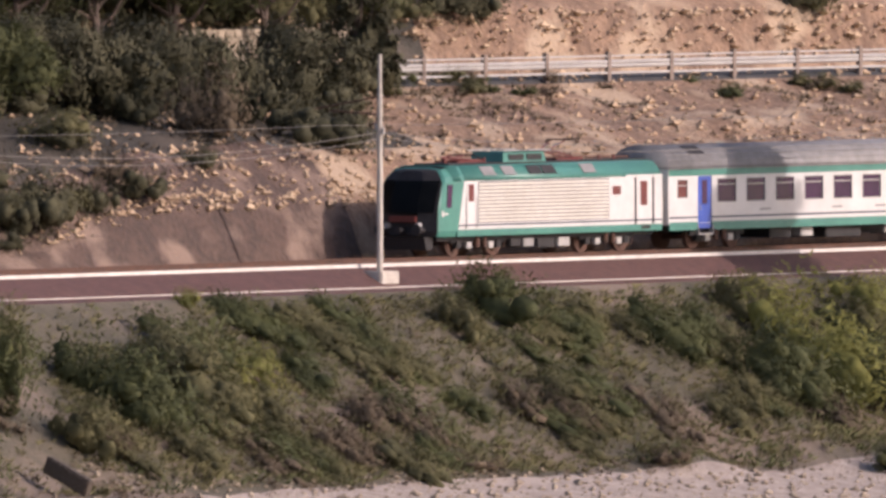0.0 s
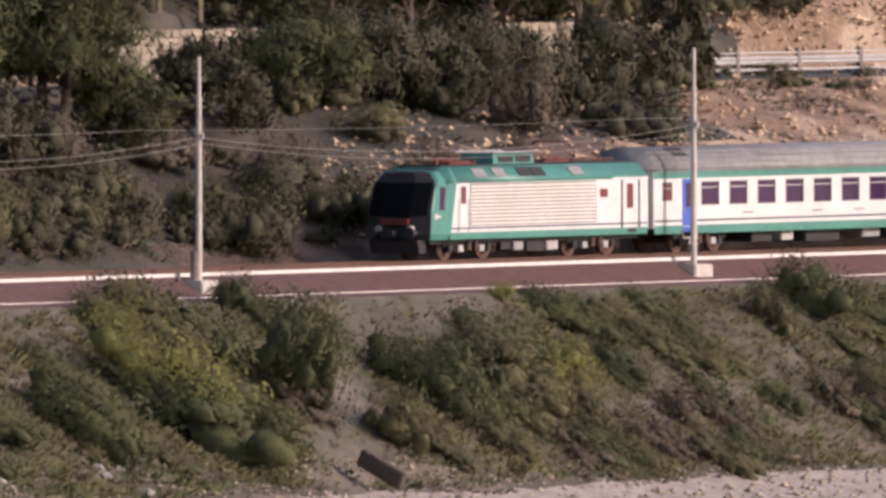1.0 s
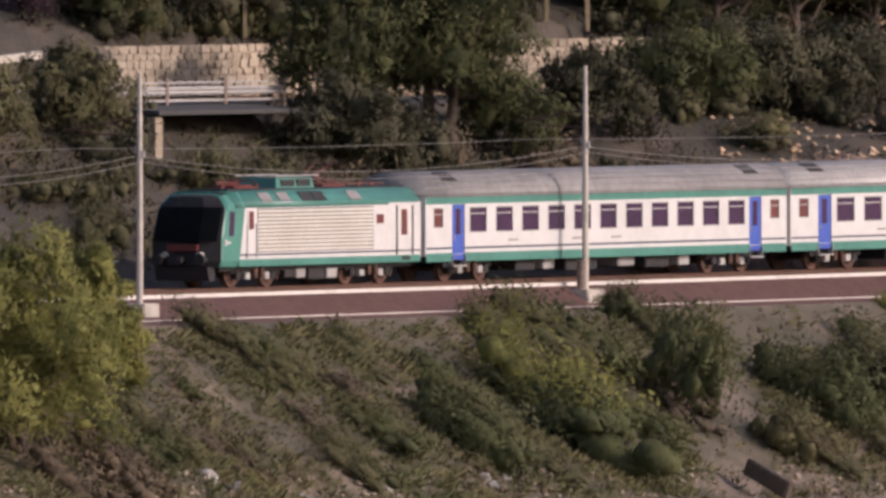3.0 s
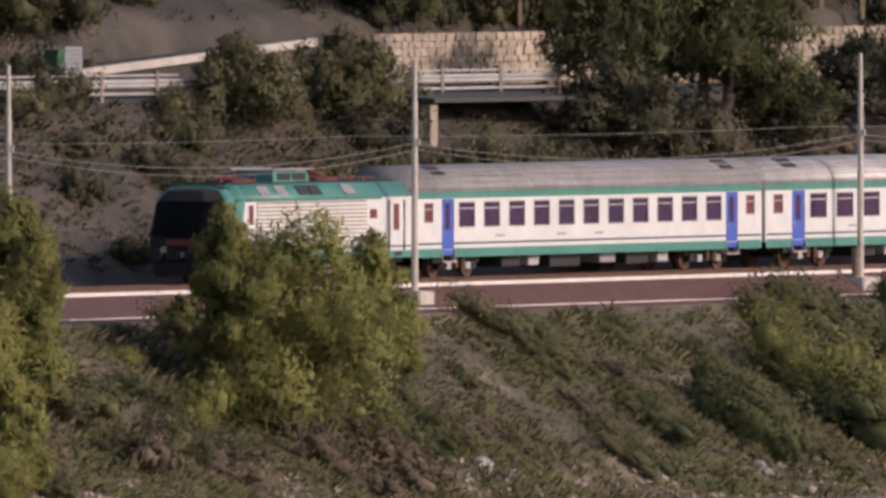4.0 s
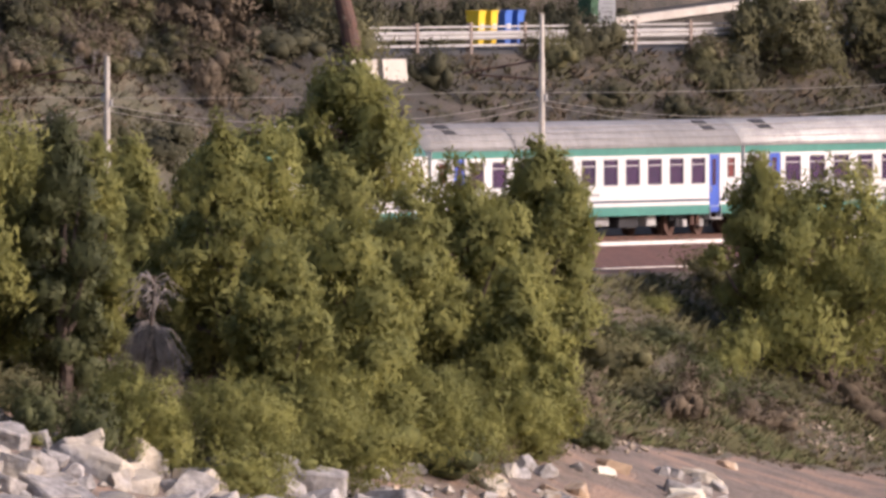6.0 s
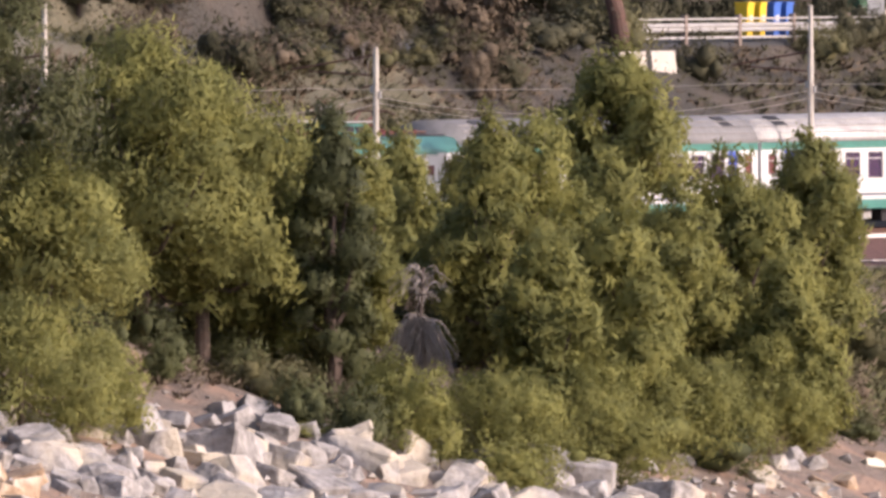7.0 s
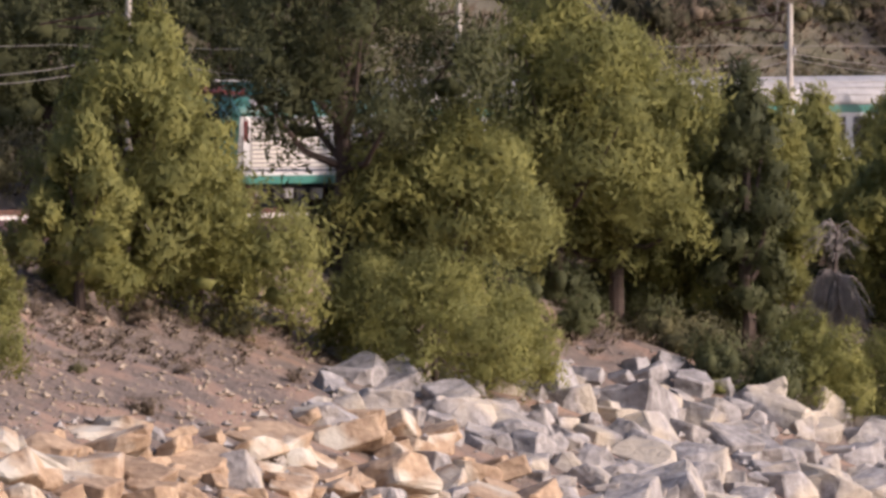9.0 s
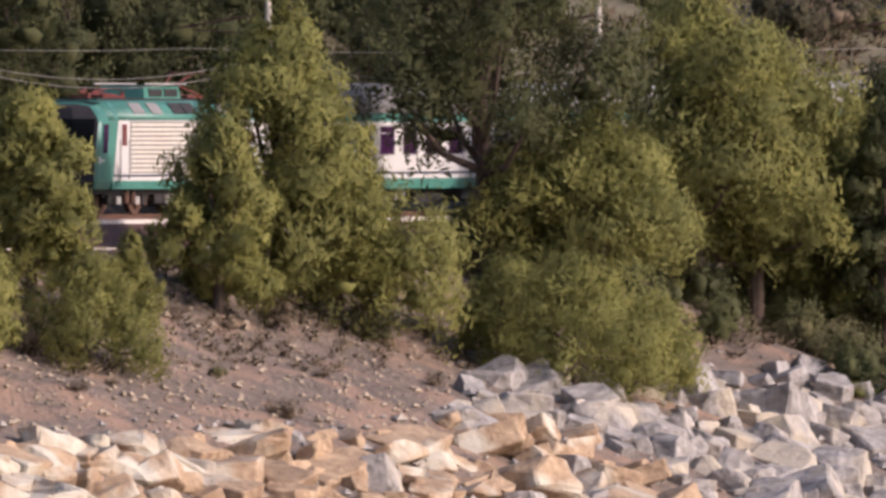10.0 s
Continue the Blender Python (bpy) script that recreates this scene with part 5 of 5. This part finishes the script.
row = 0
e = 800.0
while e < 1120:
    b = -4300 + (row % 2) * 24
    while b < -1950:
        q = b + rb.uniform(-16, 16)
        f = e + rb.uniform(-10, 10)
        if f > rock_top(q) + 24 and f < 1110:
            warm = f > warm_line(q)
            boulder(q, f, (40 + 62 * rb.random() ** 2.2) * (0.95 if warm else 1.05), warm and rb.random() < 0.86)
        b += 50
    e += 26
    row += 1
for k in range(45):
    b = rb.uniform(-2050, -1350)
    boulder(b, rb.uniform(918, 1010), rb.uniform(18, 46), k % 3 == 0)
for b, e, w in ((-880, 850, 55), (-830, 862, 40), (-390, 852, 46), (-350, 846, 34), (-370, 865, 36), (-560, 868, 44), (-640, 880, 30), (-700, 885, 42), (-300, 890, 38)):
    boulder(b, e, w * 0.6, False)

# rubble: pebbles and broken stone, past counting
def rubble(name, count, region, size, mat, label, seed):
    rng = random.Random(seed)
    verts, faces = [], []
    for k in range(count):
        b, e, v_from = region(rng)
        p, s, v = ground(b, e, v_from)
        p = land(s + rng.uniform(-1.0, 1.0), v + rng.uniform(-0.35, 0.35))
        r = size * rng.uniform(0.35, 1.4) * rng.uniform(0.5, 1.0)
        n0 = len(verts)
        for d in ((1, 0, 0), (-0.9, 0.2, 0), (0.1, 1, 0), (0, -0.9, 0.1), (0.1, 0, 0.9), (0, 0.1, -0.6)):
            verts.append((p.x + r * (d[0] + rng.uniform(-0.3, 0.3)), p.y + r * (d[1] + rng.uniform(-0.3, 0.3)), p.z + 0.15 * r + r * 0.8 * (d[2] + rng.uniform(-0.2, 0.2))))
        for f in ((0, 2, 4), (2, 1, 4), (1, 3, 4), (3, 0, 4), (2, 0, 5), (1, 2, 5), (3, 1, 5), (0, 3, 5)):
            faces.append(tuple(n0 + i for i in f))
    return tagged(raw(name, verts, faces, mat), label, "rubble", kind="stuff")


rubble("cutting_rubble", 3600, lambda r: (r.uniform(20, 1700), r.uniform(20, 455), -4.0), 0.21, M.cutstone, "broken pale stones scattered over the earth cutting", 1)
rubble("shore_rubble", 2600, lambda r: (r.uniform(-1950, 1700), r.uniform(835, 915), 45.0), 0.17, M.stone, "pale shingle and broken stone along the shore", 2)
rubble("shore_stones", 900, lambda r: (lambda b: (b, r.uniform(rock_top(b) - 6, 1090), 45.0))(r.uniform(-4500, -1700)), 0.26, M.rock, "smaller broken stones wedged between the boulders", 4)
rubble("bank_rubble", 1700, lambda r: (r.uniform(-4300, -3200), r.uniform(640, 960), 45.0), 0.14, M.stone, "loose stones on the bare earth bank", 3)

# tilted slab on the shore, its shaded side put into a dark colour
p, s, v = ground(120, 880)
ob = part("concrete_slab", boxes((-1.1, 1.1, -0.18, 0.18, -0.32, 0.32), bevel=0.05), M.litter)
ob.matrix_basis = Matrix.Translation(p + Vector((0, 0, 0.75))) @ pose(0, 0, 0, 0, 24, -42)
tagged(ob, "tilted concrete slab at the foot of the gully, shade in its colour", "concrete slab")

# retaining wall of rough stones behind the road
def stone_mesh(seed):
    rng = np.random.default_rng(900 + seed)
    bm = boxes((-0.5, 0.5, -0.5, 0.5, -0.5, 0.5))
    for w in bm.verts:
        w.co += Vector(rng.uniform(-0.09, 0.09, 3).tolist())
    me = bpy.data.meshes.new("stone")
    bm.to_mesh(me)
    bm.free()
    me.materials.append(M.stone)
    return me


STONES = [stone_mesh(k) for k in range(6)]
wall_s = (s_of(-1050, -22.3), s_of(640, -22.3))
wall = raw("wall_road", *swept([(-22.9, 6.2), (-22.35, 6.2), (-22.45, 8.15), (-22.9, 8.2)], span(wall_s[1], wall_s[0], 2.0)), M.earth)
tagged(wall, "rough stone retaining wall behind the road", "stone wall", kind="structure")
near = (s_of(-770, -22.3), s_of(-1050, -22.3))
rw = random.Random(8)
sv, sf, made = [], [], 0
z = 6.5
while z < 8.25:
    h = rw.uniform(0.24, 0.36)
    s = wall_s[1]
    while s < wall_s[0]:
        w = rw.uniform(0.35, 0.75)
        m = Matrix.Translation(at(s + w / 2, -22.36 - (z - 6.2) * 0.05, z + h / 2)) @ pose(0, 0, 0, 0, 0, turn_at(s)) @ Matrix.Diagonal((w * 0.93, 0.22, h * 0.9, 1))
        if near[0] < s < near[1] and made < 290:
            o = new("stone", rw.choice(STONES))
            o.parent, o.matrix_basis = wall, m
            made += 1
        else:
            me = rw.choice(STONES)
            n0 = len(sv)
            sv += [tuple(m @ q.co) for q in me.vertices]
            sf += [tuple(n0 + i for i in f.vertices) for f in me.polygons]
        s += w
    z += h
o = raw("stonework", sv, sf, M.stone, wall)
o["kind"] = "stuff"

# sleepers
sl = boxes((-0.13, 0.13, -1.25, 1.25, -0.38, -0.165), bevel=0.015)
sleeper = bpy.data.meshes.new("sleeper")
sl.to_mesh(sleeper)
sl.free()
sleeper.materials.append(M.tie)
bed = bpy.data.objects["ground_trackbed"]
tv, tf = [], []
for k in range(int(440 / 0.6)):
    s = -130 + 0.6 * k
    m = Matrix.Translation(at(s, 0)) @ pose(0, 0, 0, 0, 0, turn_at(s))
    if 40 <= s < 210:
        o = new("sleeper", sleeper)
        o.parent, o.matrix_basis = bed, m
    else:
        n0 = len(tv)
        tv += [tuple(m @ q.co) for q in sleeper.vertices]
        tf += [tuple(n0 + i for i in f.vertices) for f in sleeper.polygons]
o = raw("far_sleepers", tv, tf, M.tie, bed)
o["kind"] = "stuff"
# ---- small things by the road ----
def bin_at(b, v, mat, label, tall=1.05, wide=0.5):
    s = s_of(b, v)
    p = land(s, v)
    t = thing("waste_bin", Matrix.Translation(p) @ pose(0, 0, 0, 0, 0, turn_at(s)), label, "bin", "bins by the road")
    part("tub", loft([[(x * q, y * q, z) for x, y in ((-wide / 2, -wide / 2), (wide / 2, -wide / 2), (wide / 2, wide / 2), (-wide / 2, wide / 2))] for z, q in ((0.08, 0.8), (tall - 0.1, 1.0))]), mat, t)
    part("lid", boxes((-wide / 2 - 0.03, wide / 2 + 0.03, -wide / 2 - 0.03, wide / 2 + 0.05, tall - 0.1, tall), bevel=0.03), mat, t)
    for x in (-wide / 2 + 0.06, wide / 2 - 0.06):
        part("wheel", rods([((x - 0.03, -wide / 2, 0.1), (x + 0.03, -wide / 2, 0.1), 0.1)], 12), M.rubber, t)
    part("label_plate", boxes((-0.12, 0.12, wide / 2 - 0.02, wide / 2 + 0.012, tall * 0.5, tall * 0.65)), M.white, t)


for b, mat, label in ((-1830, M.yellow, "bright yellow plastic waste bin by the road"), (-1808, M.yellow, "bright yellow plastic waste bin by the road"),
                      (-1783, M.binblue, "bright blue plastic waste bin by the road"), (-1761, M.binblue, "bright blue plastic waste bin by the road")):
    bin_at(b, -16.4, mat, label, 1.36, 0.52)
bin_at(-1631, -16.4, M.bingreen, "dark green waste bin beside a white board", 1.75, 0.55)


def board_at(b, v, w, z0, z1, mat, label):
    s = s_of(b, v)
    t = thing("notice_board", Matrix.Translation(land(s, v)) @ pose(0, 0, 0, 0, 0, 180), label, "sign")
    for x in (-w / 2 + 0.06, w / 2 - 0.06):
        part("post", boxes((x - 0.05, x + 0.05, -0.05, 0.05, -0.2, z1), bevel=0.01), M.wood, t)
    part("panel", boxes((-w / 2, w / 2, 0.05, 0.10, z0, z1), bevel=0.01), mat, t)
    for k in range(4):
        part("lettering", boxes((-w / 2 + 0.08, w / 2 - 0.1 - 0.08 * (k % 2), 0.098, 0.106, z1 - 0.16 - k * 0.16, z1 - 0.11 - k * 0.16)), M.grey, t)


board_at(-1598, -16.6, 0.62, 0.85, 1.85, M.white, "white notice board on two posts by the road")


def shelter_at(b, v, w, label):
    s = s_of(b, v)
    t = thing("wooden_shelter", Matrix.Translation(land(s, v)) @ pose(0, 0, 0, 0, 0, 180), label, "shelter")
    for x in (-w / 2, w / 2):
        for y in (-0.8, 0.8):
            part("post", boxes((x - 0.08, x + 0.08, y - 0.08, y + 0.08, -0.4, 2.0), bevel=0.01), M.wood, t)
    part("roof", loft([[(-w / 2 - 0.35, -1.2, 1.95), (w / 2 + 0.35, -1.2, 1.95), (w / 2 + 0.35, 0, 2.55), (-w / 2 - 0.35, 0, 2.55)], [(-w / 2 - 0.35, 1.2, 1.95), (w / 2 + 0.35, 1.2, 1.95), (w / 2 + 0.35, 0.02, 2.6), (-w / 2 - 0.35, 0.02, 2.6)]]), M.bark, t, "dark boarded roof")
    part("rail", boxes((-w / 2, w / 2, 0.76, 0.84, 0.9, 1.0)), M.wood, t)


shelter_at(-238, -23.9, 1.6, "dark-roofed wooden shelter on pale posts")
shelter_at(-845, -23.9, 1.6, "weathered wooden picnic shelter above the wall")
for b, v in ((-126, -23.5), (-712, -23.5), (-864, -23.5), (155, -23.5), (420, -23.5), (548, -23.5), (-560, -23.5), (-420, -23.5), (20, -23.5), (285, -23.5), (-990, -23.5)):
    s = s_of(b, v)
    t = part("fence_post", boxes((-0.07, 0.07, -0.07, 0.07, -0.4, 1.25), bevel=0.015), M.wood)
    t.matrix_basis = Matrix.Translation(land(s, v))
    tagged(t, "pale weathered wooden fence post above the wall", "post", "fence posts")

# leaning trunk where the guardrail ends
p = land(s_of(-2040, -14.0), -14.0)
t = thing("leaning_pine", Matrix.Translation(p), "thick red-brown leaning pine trunk beside the guardrail", "tree")
part("trunk", rods([((0, 0, -0.4), (-0.35, 0, 1.8), 0.36, 0.31), ((-0.35, 0, 1.75), (-0.95, 0.1, 4.2), 0.31, 0.26), ((-0.95, 0.1, 4.15), (-1.3, 0.3, 7.2), 0.26, 0.2)], 12), M.rust, t)
rng = np.random.default_rng(77)
o = new("crown", leaf_mesh("crown", rng, [(-1.5, 0.4, 8.0, 2.6, 2.6, 1.0), (-3.0, 0, 7.6, 1.5, 1.5, 0.8), (0.3, 0.5, 7.8, 1.6, 1.6, 0.8)], 5000, 0.2, M.pine, slim=0.42))
o.parent = t

# track that climbs behind the guardrail, with a pale kerb
def climbing(name, profile, b0, b1, mat, label):
    verts, faces = [], []
    k = len(profile)
    for i in range(15):
        q = i / 14
        b = b0 + (b1 - b0) * q
        v = -18.4 - 2.6 * q
        z = z_of(150 - 56 * q, land(s_of(b, v), v).y)
        for dv, dz in profile:
            x, y = plan_at(s_of(b, v), v + dv)
            verts.append((float(x), float(y), z + dz))
    for i in range(14):
        for j in range(k):
            a, c = i * k + j, i * k + (j + 1) % k
            faces.append((a, c, c + k, a + k))
    faces += [tuple(range(k))[::-1], tuple(range(14 * k, 15 * k))]
    return tagged(raw(name, verts, faces, mat), label, name.split("_")[0], kind="structure")


climbing("kerb_ramp", [(1.2, -0.12), (1.22, 0.17), (1.0, 0.18), (0.98, -0.12)], -1640, -1215, M.concrete, "pale sunlit kerb of a climbing side road")
climbing("ramp", [(1.0, -2.5), (1.0, -0.1), (-1.6, 0.05), (-1.8, -2.5)], -1640, -1190, M.litter, "grey-brown side road climbing behind the guardrail")

# dead grey brush hanging between the pines
p, s, v = ground(-2405, 835)
t = thing("dead_bush", Matrix.Translation(p), "dead grey drooping brush between the pines", "dead bush")
rg = random.Random(4)
bm = bmesh.new()
top_z = z_of(575, p.y) - p.z
mid_z = z_of(665, p.y) - p.z
for k in range(400):
    upper = k % 8 == 0
    a = rg.uniform(0, 6.28)
    r = rg.uniform(0.5, 1.25) if upper else rg.uniform(0.25, 1.4)
    z0 = (top_z if upper else mid_z) - rg.uniform(0.1, 1.4 if upper else 0.9)
    fall = rg.uniform(0.2, 0.9) if upper else rg.uniform(0.8, 2.7)
    base = Vector((0.1 if upper else 0.0, 0.0, z0 - 0.5))
    last = base
    for j in range(1, 7):
        q = j / 6
        c = base + Vector((r * q * math.cos(a) + rg.uniform(-0.07, 0.07), r * q * math.sin(a), 0.5 * math.sin(min(1.0, q * 2) * 1.57) - fall * q ** 2.4 + 0.25 * rg.uniform(-0.3, 0.3)))
        rod(bm, last, c, 0.022 - 0.002 * j, 0.020 - 0.002 * j, n=3)
        last = c
part("bare_crown", bm, M.twig, t)
part("stem", rods([((0, 0, -0.3), (0, 0, mid_z - 0.4), 0.10, 0.07), ((0, 0, mid_z - 0.5), (0.1, 0, top_z - 0.4), 0.07, 0.04)]), M.bark, t)


def bare_tree(b, v, e_top, label, seed, mat):
    s = s_of(b, v)
    p = land(s, v)
    h = z_of(e_top, p.y) - p.z
    t = thing("bare_tree", Matrix.Translation(p), label, "tree")
    r = random.Random(seed)
    bm = bmesh.new()

    def grow(a, d, length, rad, depth):
        c = a + d * length
        rod(bm, a, c, rad, rad * 0.65, n=5)
        if depth:
            for k in range(3):
                e = (d + Vector((r.uniform(-0.7, 0.7), r.uniform(-0.7, 0.7), r.uniform(-0.1, 0.5)))).normalized()
                grow(c, e, length * r.uniform(0.55, 0.8), rad * 0.6, depth - 1)
    grow(Vector((0, 0, -0.3)), Vector((0, 0, 1)), h * 0.42, 0.02 * h, 4)
    part("bare_crown", bm, mat, t)


bare_tree(-650, -13.6, 60, "bare grey branching tree by the road", 1, M.twig)
bare_tree(-1420, -23.8, 20, "bare dark tree beside the ramp", 2, M.bark)
bare_tree(200, -14.4, 40, "leafless grey tree leaning over the road", 3, M.twig)
bare_tree(-2500, -12.5, 195, "pale leafless sapling behind the pole", 5, M.twig)
# purple flowering shrub by the ramp
o = new("flowering_shrub", leaf_mesh("flowering_shrub", np.random.default_rng(9), [(0, 0, 1.0, 1.6, 1.2, 1.1), (0.8, 0, 1.8, 0.9, 0.9, 0.8), (-0.8, 0.2, 1.6, 0.8, 0.8, 0.8)], 2600, 0.16, material("purple_leaves", (0.10, 0.04, 0.055), second=(0.05, 0.03, 0.03), rough=0.8, island=0.4)))
p = land(s_of(-1175, -24.5), -24.5)
o.matrix_basis = Matrix.Translation(p + Vector((0, 0, 0.2)))
tagged(o, "dark purple flowering shrub behind the guardrail", "shrub")
# pale agaves on the edge of the earth bank
def agave(b, e, r, seed):
    p, s, v = ground(b, e)
    t = thing("agave", Matrix.Translation(p), "pale grey-green spiky agave on the earth bank", "plant", "agaves")
    q = random.Random(seed)
    for k in range(15):
        a, up = k * 2.4 + q.uniform(-0.3, 0.3), 0.25 + 0.9 * (k / 15)
        d, w = Vector((math.cos(a), math.sin(a), 0)), Vector((-math.sin(a), math.cos(a), 0))
        n = q.uniform(0.8, 1.2) * r
        bm = bmesh.new()
        rows = []
        for f, half in ((0.05, 0.05), (0.4, 0.085), (0.75, 0.05), (1.0, 0.008)):
            c = d * (n * f * math.cos(up)) + Vector((0, 0, n * (f * math.sin(up) - 0.22 * f * f)))
            rows.append([bm.verts.new(c - w * half * r + Vector((0, 0, 0.03 * r))), bm.verts.new(c - Vector((0, 0, 0.02 * r))), bm.verts.new(c + w * half * r + Vector((0, 0, 0.03 * r)))])
        for x, y in zip(rows, rows[1:]):
            for i in range(2):
                bm.faces.new((x[i], x[i + 1], y[i + 1], y[i]))
        bmesh.ops.solidify(bm, geom=bm.faces[:], thickness=0.02 * r)
        part("leaf", bm, AGAVE, t)


AGAVE = material("agave_leaves", (0.30, 0.33, 0.27), second=(0.19, 0.22, 0.17), rough=0.55, scale=1.5, fine=8)
for k, (b, e, r) in enumerate(((-3480, 735, 1.1), (-3440, 770, 0.9), (-3505, 770, 0.8), (-3415, 780, 0.7))):
    agave(b, e, r, k)
# ---- what moves ----
def travelled(t):
    """Where the middle of the locomotive is along the track."""
    return -2.4 + 22.3 * t - 0.085 * t * t - 7.0


def along(back, half):
    """Poses of a vehicle whose middle runs that far behind the locomotive's, on two bogies."""
    rows = []
    for i in range(101):
        t = i / 10
        c = travelled(t) - back
        a, b = at(c + half, 0), at(c - half, 0)
        d, mid = a - b, (a + b) / 2
        rows.append((t, pose(*mid, 0, -math.degrees(math.atan2(d.z, math.hypot(d.x, d.y))), math.degrees(math.atan2(d.y, d.x)))))
    return rows


def motions():
    walk(loco, along(0, 4.3))
    for k, c in enumerate((coach_1, coach_2, coach_3)):
        walk(c, along(21.2 + 26.5 * k, 9.5))
    for w in loco_wheels + wheels_1 + wheels_2 + wheels_3:
        p = w.location.copy()
        rows = [(i / 30, pose(*p, 0, math.degrees((travelled(i / 30) - travelled(0)) / p.z) % 360, 0)) for i in range(301)]
        walk(w, rows)


motions()
